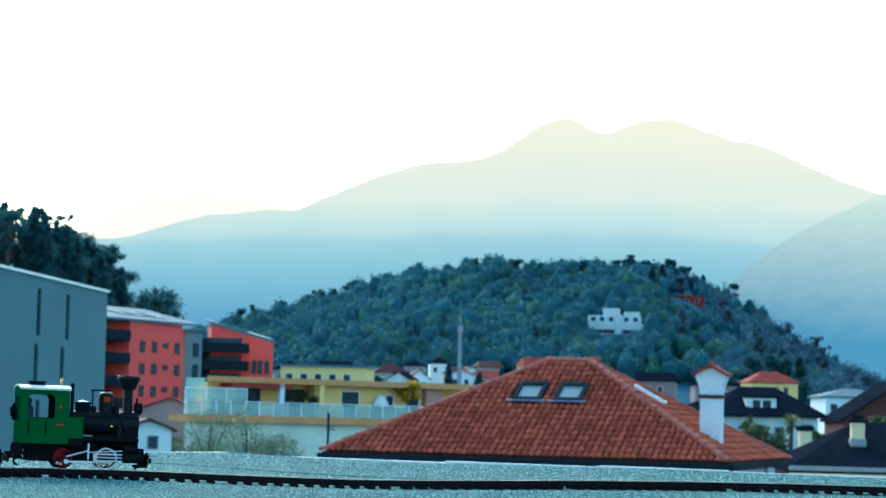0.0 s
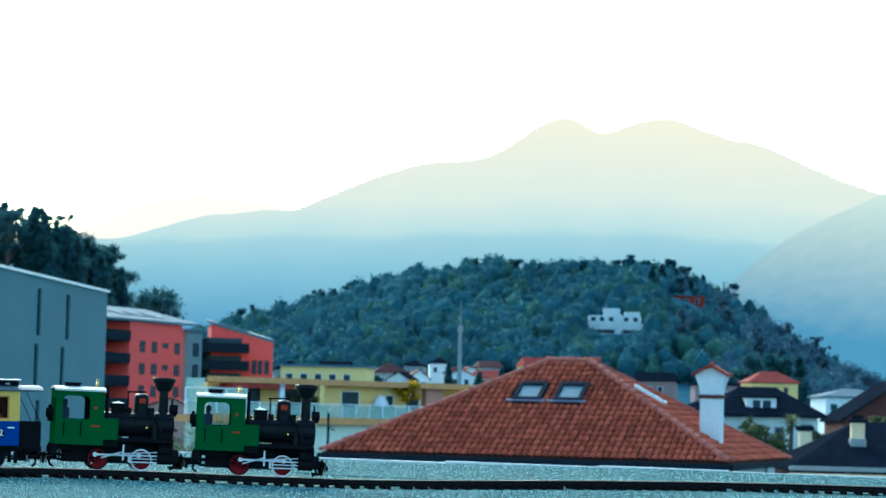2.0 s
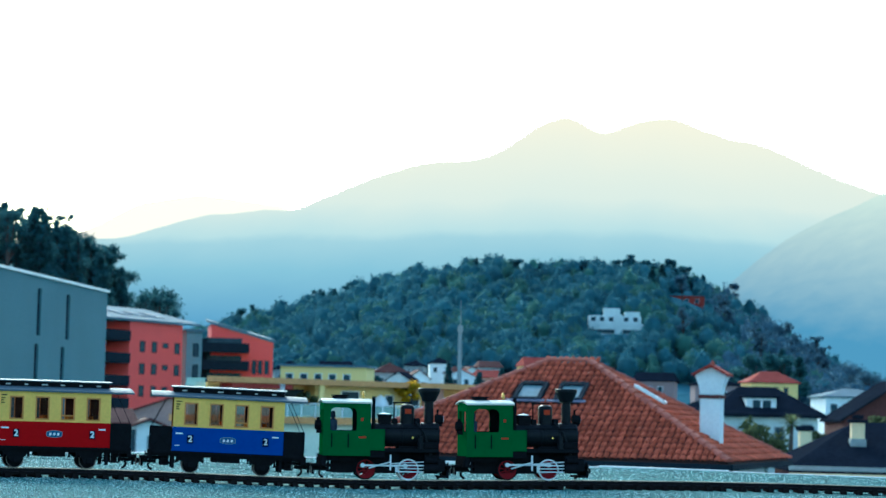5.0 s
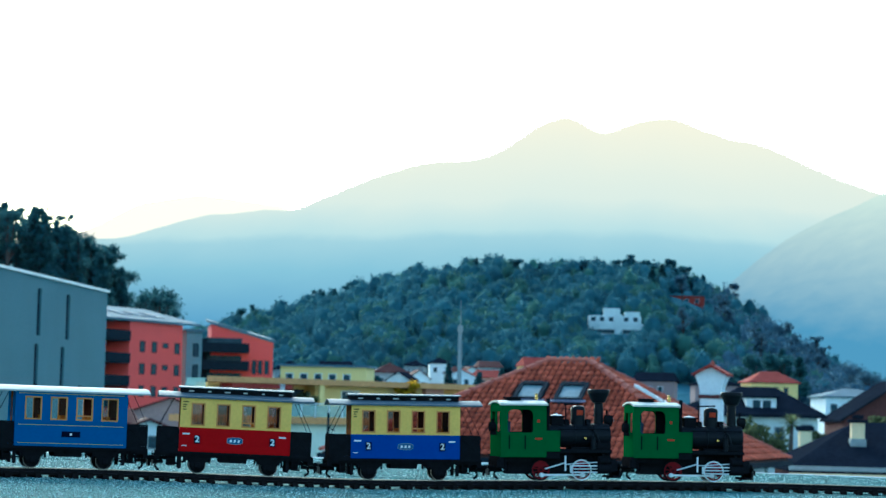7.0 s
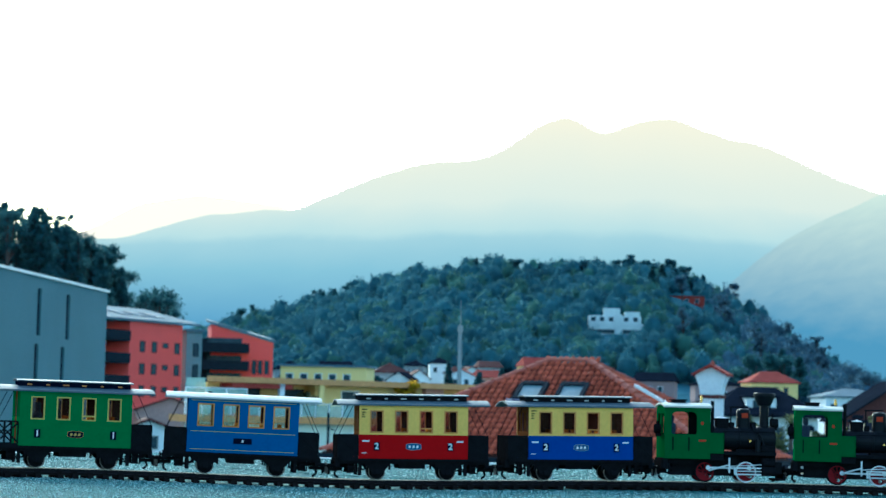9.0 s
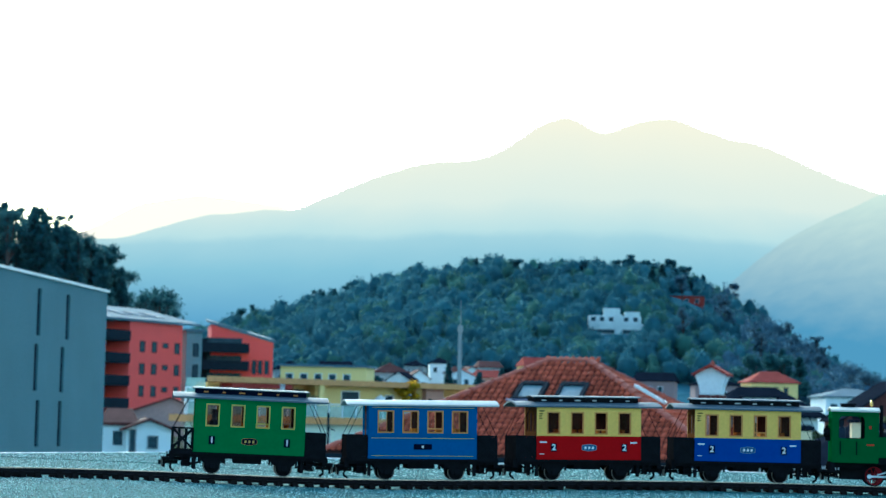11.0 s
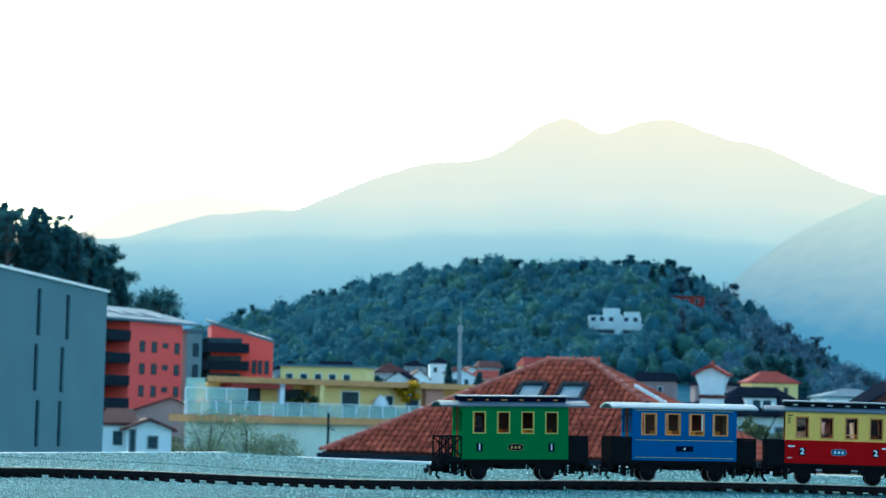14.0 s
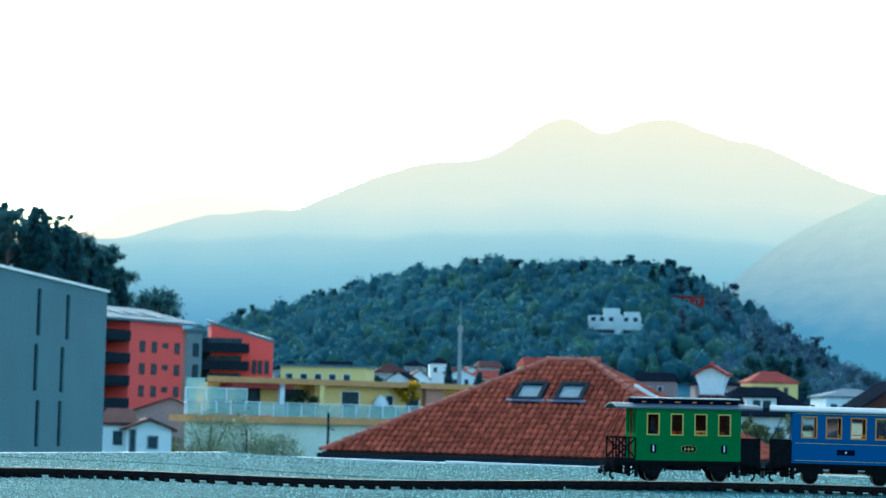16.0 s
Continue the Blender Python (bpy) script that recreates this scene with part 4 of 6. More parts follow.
def build_ground():
    xs = np.concatenate([np.linspace(-3500, -320, 14), np.linspace(-300, 300, 121), np.linspace(320, 3500, 14)])
    ys = np.concatenate([np.linspace(-3000, -50, 8), np.linspace(-20, 220, 9), np.linspace(235, 1300, 143), np.linspace(1400, 4600, 12)])
    verts = [(x, y, land(x, y)) for y in ys for x in xs]
    n = len(xs)
    faces = [(j * n + i, j * n + i + 1, (j + 1) * n + i + 1, (j + 1) * n + i) for j in range(len(ys) - 1) for i in range(n - 1)]
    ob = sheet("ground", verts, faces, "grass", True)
    tagged(ob, "valley floor and slope of the wooded hill", "ground", kind="structure")


def mountain(name, label, ridge, y, depth, material, rough):
    xs = np.linspace(ridge[0][0], ridge[-1][0], 240)
    zs = np.interp(xs, [a for a, _ in ridge], [b for _, b in ridge])
    ker = np.ones(5) / 5
    zs = np.convolve(np.pad(zs, 2, mode="edge"), ker, "valid")
    verts, faces = [], []
    rows = 14
    for j in range(rows):
        t = j / (rows - 1)
        for x, z in zip(xs, zs):
            nz = noise.fractal(Vector((x * 0.008, t * 3, y)), 1.0, 2.0, 5)
            verts.append((x * (1 - 0.25 * (1 - t)), y - depth * (1 - t), -20 + (z + 20) * t ** 0.8 + nz * rough * (1 if t < 1 else 0.35)))
    n = len(xs)
    for j in range(rows - 1):
        for i in range(n - 1):
            faces.append((j * n + i, j * n + i + 1, (j + 1) * n + i + 1, (j + 1) * n + i))
    ob = sheet(name, verts, faces, material, True)
    return tagged(ob, label, "mountain", kind="structure")


build_ground()
# emission strength; the mountains' haze and backlight are painted in their ramps
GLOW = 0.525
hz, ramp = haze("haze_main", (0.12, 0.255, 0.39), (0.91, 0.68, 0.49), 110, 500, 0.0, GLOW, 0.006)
# the step from 0.43 to 0.47 paints the edge of the mountain's shadow
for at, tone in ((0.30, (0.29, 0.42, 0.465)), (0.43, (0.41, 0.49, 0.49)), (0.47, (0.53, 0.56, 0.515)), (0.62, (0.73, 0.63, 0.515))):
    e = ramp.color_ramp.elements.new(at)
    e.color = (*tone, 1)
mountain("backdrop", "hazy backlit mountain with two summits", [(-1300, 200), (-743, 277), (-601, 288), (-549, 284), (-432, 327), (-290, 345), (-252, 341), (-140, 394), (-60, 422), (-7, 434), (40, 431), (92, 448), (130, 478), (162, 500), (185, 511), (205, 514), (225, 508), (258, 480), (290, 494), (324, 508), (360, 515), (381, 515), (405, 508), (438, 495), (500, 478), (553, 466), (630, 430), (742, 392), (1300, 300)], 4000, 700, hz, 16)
# flank: painted haze grows paler upwards and to the right
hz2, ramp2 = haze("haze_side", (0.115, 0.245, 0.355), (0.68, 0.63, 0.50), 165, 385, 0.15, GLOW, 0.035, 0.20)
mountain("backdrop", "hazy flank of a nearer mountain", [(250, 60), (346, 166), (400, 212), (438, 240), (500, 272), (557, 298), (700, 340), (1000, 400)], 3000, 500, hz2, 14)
# far ridge: near-white emission paints it almost lost in haze
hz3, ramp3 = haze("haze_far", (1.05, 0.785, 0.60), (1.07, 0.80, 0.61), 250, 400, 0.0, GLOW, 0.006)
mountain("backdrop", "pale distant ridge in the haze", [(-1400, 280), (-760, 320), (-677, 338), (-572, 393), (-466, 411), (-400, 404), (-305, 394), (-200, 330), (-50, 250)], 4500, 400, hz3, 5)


# ---------------------------------------------------------------- trees
def foliage(name, blobs, material, per, size, seed, core=0.62, loose=(0.72, 1.10)):
    """Crowns as many small leaf clumps round uneven cores. blobs: (x, y, z, rx, rz)."""
    rng = np.random.default_rng(seed)
    b = np.array(blobs, float)
    n = len(b)
    d = rng.normal(size=(n, per, 3))
    d /= np.linalg.norm(d, axis=2, keepdims=True)
    rad = rng.uniform(*loose, size=(n, per, 1))
    sc = np.stack([b[:, 3], b[:, 3], b[:, 4]], 1)[:, None, :]
    cen = b[:, None, :3] + d * rad * sc
    u = rng.normal(size=(n, per, 3))
    v = rng.normal(size=(n, per, 3))
    u /= np.linalg.norm(u, axis=2, keepdims=True)
    v /= np.linalg.norm(v, axis=2, keepdims=True)
    sz = size * rng.uniform(0.6, 1.4, size=(n, per, 1))
    turn = np.sum(np.cross(u, v) * d, axis=2, keepdims=True)
    v = np.where(turn < 0, v, -v)
    q = np.stack([cen - u * sz, cen + v * sz, cen + u * sz, cen - v * sz], 2).reshape(-1, 3)
    f = np.arange(len(q)).reshape(-1, 4)
    # cores
    ico = bmesh.new()
    bmesh.ops.create_icosphere(ico, subdivisions=2, radius=1.0)
    iv = np.array([w.co for w in ico.verts])
    jf = np.array([[w.index for w in fc.verts] for fc in ico.faces])
    ico.free()
    jit = rng.uniform(0.75, 1.15, size=(n, len(iv), 1))
    cv = (b[:, None, :3] + iv[None] * jit * sc * core).reshape(-1, 3)
    cf = (np.arange(n)[:, None, None] * len(iv) + jf[None]).reshape(-1, 3) + len(q)
    me = bpy.data.meshes.new(name)
    me.from_pydata(np.vstack([q, cv]).tolist(), [], f.tolist() + cf.tolist())
    me.materials.append(M[material])
    # leaves share the round form of their crown, so that it shades as one soft mass
    soft = d + 0.35 * u
    soft /= np.linalg.norm(soft, axis=2, keepdims=True)
    nrm = np.vstack([np.repeat(soft.reshape(-1, 3), 4, axis=0), np.tile(iv, (n, 1))])
    me.polygons.foreach_set("use_smooth", [True] * len(me.polygons))
    me.normals_split_custom_set_from_vertices(nrm.tolist())
    return new(name, me)


def build_woods():
    rng = random.Random(4)
    dark, light, grey = [], [], []
    while len(dark) + len(light) + len(grey) < 3500:
        y = rng.uniform(690, 1012)
        x = rng.uniform(-190, 240) * y / 1000
        xk = x * 1000 / y
        g = land(x, y)
        edge = 96 < xk
        r = rng.uniform(2.0, 3.8)
        h = r * rng.uniform(1.0, 1.6)
        if 58 < xk < 88 and y < 812 and (g + 1.7 * h) * 1000 / y > 40.0:
            continue
        if 94 < xk < 111 and y < 942 and (g + 1.7 * h) * 1000 / y > 51.5:
            continue
        if edge and rng.random() < 0.3:
            continue
        kind = grey if xk > 112 and rng.random() < min(0.85, (xk - 105) / 40) else light if rng.random() < (0.34 if noise.noise(Vector((x * 0.03, y * 0.02, 5))) > 0.05 else 0.1) else dark
        kind.append((x, y, g + h * 0.8, r, h))
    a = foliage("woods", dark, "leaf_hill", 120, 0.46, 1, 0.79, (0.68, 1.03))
    tagged(a, "dense green woods covering the hill, blued with painted haze", "woods", kind="stuff")
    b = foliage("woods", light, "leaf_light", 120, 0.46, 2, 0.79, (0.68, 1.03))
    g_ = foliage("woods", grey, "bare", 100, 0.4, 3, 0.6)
    tagged(g_, "bare grey woods on the hill flank, blued with painted haze", "woods", kind="stuff")
    tagged(b, "lighter spring trees among the woods on the hill", "woods", kind="stuff")


def tree(name, label, x, y, z0, h, r, material, seed, conifer=False, per=70, leaf=0.3, core=0.62, loose=(0.6, 1.12)):
    t = thing(name, pose(x, y, z0), label, "tree", "trees")
    rng = random.Random(seed)
    bm = cy(bmesh.new(), (0, 0, 0), (rng.uniform(-0.3, 0.3), 0, h * 0.85), h * 0.028, h * 0.008, 7)
    blobs = []
    if conifer:
        for k in range(8):
            zz = h * (0.25 + 0.09 * k)
            rr = r * (1 - k / 8.5)
            for q in range(4):
                a = rng.uniform(0, 6.28)
                blobs.append((rr * 0.6 * math.cos(a), rr * 0.6 * math.sin(a), zz, rr * 0.55, h * 0.055))
    else:
        for k in range(13):
            a, w = rng.uniform(0, 6.28), rng.uniform(0.1, 0.85) * r
            zz = h * rng.uniform(0.45, 0.95)
            w *= 1.15 - abs(zz / h - 0.65)
            p = (w * math.cos(a), w * math.sin(a), zz)
            cy(bm, (0, 0, h * 0.35), p, h * 0.009, h * 0.003, 5)
            blobs.append((*p, r * rng.uniform(0.25, 0.42), r * rng.uniform(0.18, 0.32)))
    part("trunk", bm, "bark", t)
    if material == "twig":
        tw_ = bmesh.new()
        for k in range(70):
            a, lean = rng.uniform(0, 6.28), rng.uniform(0.05, 0.9)
            d_ = Vector((lean * math.cos(a), lean * math.sin(a), 1.0)).normalized()
            e_ = d_ * h * rng.uniform(0.6, 0.98)
            cy(tw_, d_ * h * 0.12, e_, h * 0.0045, h * 0.0015, 4)
            for q in range(3):
                o_ = d_ * h * rng.uniform(0.4, 0.8)
                cy(tw_, o_, o_ + Vector((rng.uniform(-0.5, 0.5), rng.uniform(-0.5, 0.5), 0.8)) * h * 0.2, h * 0.0025, h * 0.001, 3)
        part("twigs", tw_, "twig", t)
    cr = foliage("crown", blobs, material, per, leaf, seed, core, loose)
    cr.parent = t
    return t


def build_trees():
    rng = random.Random(9)
    k = 0
    edge = [(-82, 39), (-71, 36), (-64.7, 31.8), (-59.5, 29.4), (-57.0, 25), (-55.6, 18.5), (-54.4, 18.5), (-53.0, 22.8), (-50.2, 22.5), (-48.4, 17)]
    ex, ez = [a for a, _ in edge], [b for _, b in edge]
    for i in range(110):
        xk = rng.uniform(-92, -49)
        y = rng.uniform(395, 470)
        x = xk * y / 430
        h = rng.uniform(9, 15)
        top = 0.2 + float(np.interp(xk, ex, ez)) * y / 430 - rng.choice([-0.5, 0, 1, 2, 4, 7, 10])
        con = rng.random() < 0.55
        z = land(x, y)
        h = min(max(8, top - z), 15)
        z = max(z, top - h)
        tree("pine_tree" if con else "broad_tree", "dark evergreen tree on the wooded slope" if con else "dark leafy tree on the wooded slope", x, y, z - 0.3, h, rng.uniform(3.0, 4.6) * (0.75 if con else 1), "leaf_dark", 100 + i, con, 150, 0.21, 0.40, (0.4, 1.35))


def build_hill_trees():
    rng = random.Random(17)
    for i in range(22):
        xk = rng.uniform(-95, 112)
        y = rng.uniform(985, 1004)
        x = xk * y / 1000
        con = rng.random() < 0.3
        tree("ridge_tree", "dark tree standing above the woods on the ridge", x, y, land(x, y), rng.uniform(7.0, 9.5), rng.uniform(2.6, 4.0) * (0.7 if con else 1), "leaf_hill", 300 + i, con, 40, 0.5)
    for i in range(30):
        xk = rng.uniform(100, 205)
        y = rng.uniform(700, 990)
        x = xk * y / 1000
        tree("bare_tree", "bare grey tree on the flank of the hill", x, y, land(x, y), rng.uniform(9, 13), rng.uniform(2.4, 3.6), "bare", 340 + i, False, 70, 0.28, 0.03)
    for i, (xk, y, h, r) in enumerate(((92, 930, 13, 3.0), (143, 700, 16, 3.6), (150, 690, 15, 4.0), (88, 910, 13, 2.6), (133, 840, 10, 3.0))):
        x = xk * y / 1000
        tree("fir_tree", "tall dark fir on the hillside", x, y, land(x, y), h, r, "leaf_dark", 380 + i, True, 70, 0.45)


build_woods()
build_trees()
build_hill_trees()


# ---------------------------------------------------------------- houses
def window(parent, x, z, w, h, y=0.0, frame_mat="white", pane="window", t=0.08):
    """On the wall's front face (towards -y)."""
    bm = bmesh.new()
    bx(bm, x - w / 2 - t, x - w / 2, y - 0.06, y + 0.02, z - t, z + h + t)
    bx(bm, x + w / 2, x + w / 2 + t, y - 0.06, y + 0.02, z - t, z + h + t)
    bx(bm, x - w / 2, x + w / 2, y - 0.06, y + 0.02, z + h, z + h + t)
    bx(bm, x - w / 2, x + w / 2, y - 0.09, y + 0.02, z - t, z)
    f = part("window", bm, frame_mat, parent)
    part("pane", box(x - w / 2, x + w / 2, y - 0.025, y + 0.02, z, z + h), pane, f)
    return f


def hip_roof(w, d, rise, ov=0.5, ridge=None, t=0.18):
    """Hip roof over 0..w, 0..d at z = 0; ridge: inset of its ends along x."""
    i = min(w, d) / 2 if ridge is None else ridge
    bm = bmesh.new()
    a = [bm.verts.new(p) for p in ((-ov, -ov, 0), (w + ov, -ov, 0), (w + ov, d + ov, 0), (-ov, d + ov, 0))]
    b = [bm.verts.new((v.co.x, v.co.y, -t)) for v in a]
    r0, r1 = bm.verts.new((i, d / 2, rise)), bm.verts.new((w - i, d / 2, rise))
    bm.faces.new((a[0], a[1], r1, r0))
    bm.faces.new((a[1], a[2], r1))
    bm.faces.new((a[2], a[3], r0, r1))
    bm.faces.new((a[3], a[0], r0))
    for k in range(4):
        bm.faces.new((a[k], b[k], b[(k + 1) % 4], a[(k + 1) % 4]))
    bm.faces.new(b)
    bmesh.ops.recalc_face_normals(bm, faces=bm.faces)
    return bm


def house(label, x, y, yaw, w, d, z0, z1, wall, roof, rise, ridge=None, wins=(), ov=0.5, name="house", frame_mat="white"):
    h = thing(name, pose(x, y, 0, 0, 0, yaw), label, "house", "houses of the town")
    part("wall", box(0, w, 0, d, z0, z1), wall, h)
    if rise:
        r = part("roof", hip_roof(w, d, rise, ov, ridge), roof, h)
        r.matrix_basis = pose(0, 0, z1 + 0.19)
    else:
        part("roof", box(-ov, w + ov, -ov, d + ov, z1 + 0.004, z1 + 0.3), roof, h)
    for wx, wz, ww, wh in wins:
        window(h, wx, wz, ww, wh, 0.0, frame_mat)
    return h

def gable(label, x, y, yaw, w, d, z0, z1, rise, wall, roof, wins):
    """A house whose gable faces -y."""
    h = thing("gabled_house", pose(x, y, 0, 0, 0, yaw), label, "house", "houses of the town")
    part("wall", prism(bmesh.new(), [(0, z0), (w, z0), (w, z1), (w / 2, z1 + rise), (0, z1)], 0, d), wall, h)
    k = rise / (w / 2)
    for s in (-1, 1):
        e0, e1 = w / 2, w / 2 + s * (w / 2 + 0.35)
        zt, zb = z1 + rise + 0.02, z1 - 0.35 * k + 0.02
        part("roof_slope", prism(bmesh.new(), [(e0, zt), (e1, zb), (e1, zb + 0.16), (e0, zt + 0.16)], -0.4, d + 0.3), roof, h)
    for wx, wz, ww, wh in wins:
        window(h, wx, wz, ww, wh, 0.0, "conc")
    return h


def build_tile_house():
    """The near house: hip roof of clay tiles, skylights and a white chimney."""
    W, D, RISE, INS, ZE = 10.7, 10.27, 2.56, 4.74, -0.79
    yaw = -math.degrees(0.288)
    ax, ay = 7.228, 59.552
    ox, oy = ax - W * math.cos(radians(yaw)), ay - W * math.sin(radians(yaw))
    h = thing("tiled_house", pose(ox, oy, ZE, 0, 0, yaw), "house with a red clay-tiled hip roof and skylights", "house", "houses of the town")
    part("wall", box(0.6, W - 0.6, 0.6, D - 0.6, -8.3, -0.25), "render_white", h)
    part("roof_deck", hip_roof(W, D, RISE, 0.0, INS, 0.12), "tilebase", h)
    bm = bmesh.new()
    bx(bm, -0.05, W + 0.05, -0.12, 0.0, -0.16, -0.02)
    bx(bm, W, W + 0.12, -0.05, D + 0.05, -0.16, -0.02)
    bx(bm, -0.12, 0.0, -0.05, D + 0.05, -0.16, -0.02)
    bx(bm, 0.0, W, 0.0, 0.65, -0.24, -0.13)
    part("gutter", bm, "dark", h)
    # clay tiles: rounded rolls, one mesh
    tw, tl = 0.178, 0.30
    bm = bmesh.new()
    cols, prof = 6, []
    for i in range(cols + 1):
        u = i / cols
        prof.append((u * tw * 0.85, 0.008 + 0.062 * math.sin(math.pi * (0.06 + 0.88 * u)) ** 0.8))
    lo = [bm.verts.new((a, -0.03, b + 0.045)) for a, b in prof]
    hi = [bm.verts.new((a, tl, b)) for a, b in prof]
    lb = [bm.verts.new((a, -0.03, b + 0.030)) for a, b in prof]
    for i in range(cols):
        bm.faces.new((lo[i], lo[i + 1], hi[i + 1], hi[i]))
        bm.faces.new((lb[i], lb[i + 1], lo[i + 1], lo[i]))
    tile_me = bpy.data.meshes.new("tile")
    bm.to_mesh(tile_me)
    bm.free()
    for p_ in tile_me.polygons:
        p_.use_smooth = True
    tile_me.materials.append(M["tile"])
    roof = new("tile_courses")
    roof.parent = h
    tv = np.array([v.co for v in tile_me.vertices])
    tf = [list(p_.vertices) for p_ in tile_me.polygons]
    rest_v, rest_f = [], []
    n_obj = 0
    half = D / 2
    slope_f, len_f = math.atan2(RISE, half), math.hypot(RISE, half)
    slope_s, len_s = math.atan2(RISE, INS), math.hypot(RISE, INS)
    faces = [
        (Matrix.Translation((0, 0, 0.01)) @ Matrix.Rotation(slope_f, 4, "X"), W, len_f, INS, INS, True),
        (Matrix.Translation((W, 0, 0.01)) @ Matrix.Rotation(math.pi / 2, 4, "Z") @ Matrix.Rotation(slope_s, 4, "X"), D, len_s, half, half, False),
        (Matrix.Translation((0, D, 0.01)) @ Matrix.Rotation(-math.pi / 2, 4, "Z") @ Matrix.Rotation(slope_s, 4, "X"), D, len_s, half, half, False),
    ]
    rng = random.Random(3)
    for fm, base, ln, i0, i1, front in faces:
        rows = math.ceil(ln / tl)
        for r in range(rows):
            t = min(0.97, (r + 0.5) * tl / ln)
            a, b = i0 * t, base - i1 * t
            for q in range(int(base / tw)):
                x = q * tw
                if x + tw * 0.75 < a or x + tw * 0.25 > b:
                    continue
                if front and 2.2 < ln * t < 99 and any(sx - 0.02 < x + tw / 2 < sx + 0.80 and 3.05 < (r + 0.5) * tl < 4.2 for sx in (4.38, 5.50)):
                    continue
                m = fm @ Matrix.Translation((x + rng.uniform(-0.006, 0.006), r * tl + rng.uniform(-0.012, 0.012), rng.uniform(0, 0.006))) @ Matrix.Rotation(rng.uniform(-0.02, 0.02), 4, "Z")
                if front and n_obj < 300 and r < 12 and 3.2 < x < 9.4:
                    o = new("tile", tile_me)
                    o.parent = roof
                    o.matrix_basis = m
                    n_obj += 1
                else:
                    mm = np.array(m)
                    k = len(rest_v) and sum(len(v) for v in rest_v)
                    rest_v.append(tv @ mm[:3, :3].T + mm[:3, 3])
                    rest_f += [[i + k for i in f] for f in tf]
    ob = sheet("tiles", np.vstack(rest_v), rest_f, M["tile_rest"], True)
    ob.parent = roof
    tagged(ob, "weathered red clay roof tiles", kind="stuff")
    # ridge and hip caps
    cap = bmesh.new()
    pr = [(0.13 * math.cos(a), 0.10 * math.sin(a)) for a in [math.pi * i / 6 for i in range(7)]]
    va = [cap.verts.new((-0.02, y, z + 0.015)) for y, z in pr]
    vb = [cap.verts.new((0.40, y * 0.88, z * 0.88)) for y, z in pr]
    for i in range(6):
        cap.faces.new((va[i], va[i + 1], vb[i + 1], vb[i]))
    cap.faces.new(va)
    cap_me = bpy.data.meshes.new("ridge_cap")
    cap.to_mesh(cap_me)
    cap.free()
    cap_me.materials.append(M["ridge"])
    R0, R1 = Vector((INS, half, RISE)), Vector((W - INS, half, RISE))
    for a, b in ((Vector((0, 0, 0)), R0), (Vector((W, 0, 0)), R1), (R0, R1), (Vector((W, D, 0)), R1), (Vector((0, D, 0)), R0)):
        d = b - a
        n = int(d.length / 0.36)
        rot = d.to_track_quat("X", "Z").to_matrix().to_4x4()
        for i in range(n):
            o = new("ridge_cap", cap_me)
            o.parent = roof
            o.matrix_basis = Matrix.Translation(a + d * (i / n) + Vector((0, 0, 0.04))) @ rot
    # skylights on the front slope
    for sx in (4.38, 5.50):
        sl = new("skylight")
        sl.parent = h
        sl.matrix_basis = Matrix.Rotation(slope_f, 4, "X") @ Matrix.Translation((sx, 3.12, 0.05))
        bm = bmesh.new()
        bx(bm, 0, 0.10, 0, 1.06, 0, 0.13)
        bx(bm, 0.66, 0.78, 0, 1.06, 0, 0.13)
        bx(bm, 0.10, 0.66, 0, 0.10, 0, 0.13)
        bx(bm, 0.10, 0.66, 0.88, 1.06, 0, 0.14)
        part("frame", bm, "dark", sl)
        part("pane", box(0.10, 0.66, 0.10, 0.88, 0.05, 0.08), "winlight", sl)
        part("flashing", box(-0.16, 0.90, -0.10, 0.0, 0.07, 0.10), "lead", sl)
    # skylight on the side slope, a bright bar
    sm = Matrix.Translation((W, 0, 0.01)) @ Matrix.Rotation(math.pi / 2, 4, "Z") @ Matrix.Rotation(slope_s, 4, "X")
    sl = new("skylight")
    sl.parent = h
    sl.matrix_basis = sm @ Matrix.Translation((3.15, 2.7, 0.20))
    bm = bmesh.new()
    bx(bm, 0, 0.05, 0, 0.95, 0, 0.07)
    bx(bm, 0.25, 0.30, 0, 0.95, 0, 0.07)
    bx(bm, 0.05, 0.25, 0, 0.06, 0, 0.07)
    bx(bm, 0.05, 0.25, 0.89, 0.95, 0, 0.07)
    part("frame", bm, "flash", sl)
    part("pane", box(0.05, 0.25, 0.06, 0.89, 0.01, 0.05), "flash", sl)
    # chimney
    ch = new("chimney")
    ch.parent = h
    ch.matrix_basis = pose(W - 0.98, 3.0, 0.0, 0, 0, 0)
    bm = bmesh.new()
    bx(bm, -0.27, 0.27, -0.27, 0.27, 0.1, 1.80, bevel=0.012)
    part("shaft", bm, "render_white", ch)
    part("band", box(-0.31, 0.31, -0.31, 0.31, 1.64, 1.74, bevel=0.01), "brownroof", ch)
    prism_pts = [(-0.27, 1.76), (0.27, 1.76), (0.30, 1.94), (0.41, 2.20), (0.41, 2.24), (0.22, 2.38), (0.0, 2.45), (-0.22, 2.38), (-0.41, 2.24), (-0.41, 2.20), (-0.30, 1.94)]
    part("head", prism(bmesh.new(), prism_pts, -0.27, 0.27), "render_white", ch)
    for s in (-1, 1):
        bm = prism(bmesh.new(), [(0, 2.47), (s * 0.47, 2.23), (s * 0.47, 2.28), (0, 2.54)], -0.42, 0.42)
        part("cap_tile", bm, "redroof", ch)
    bm = lathe(bmesh.new(), [(0.05, 2.5), (0.06, 2.56), (0.02, 2.64)], 8)
    part("finial", bm, "ridge", ch)


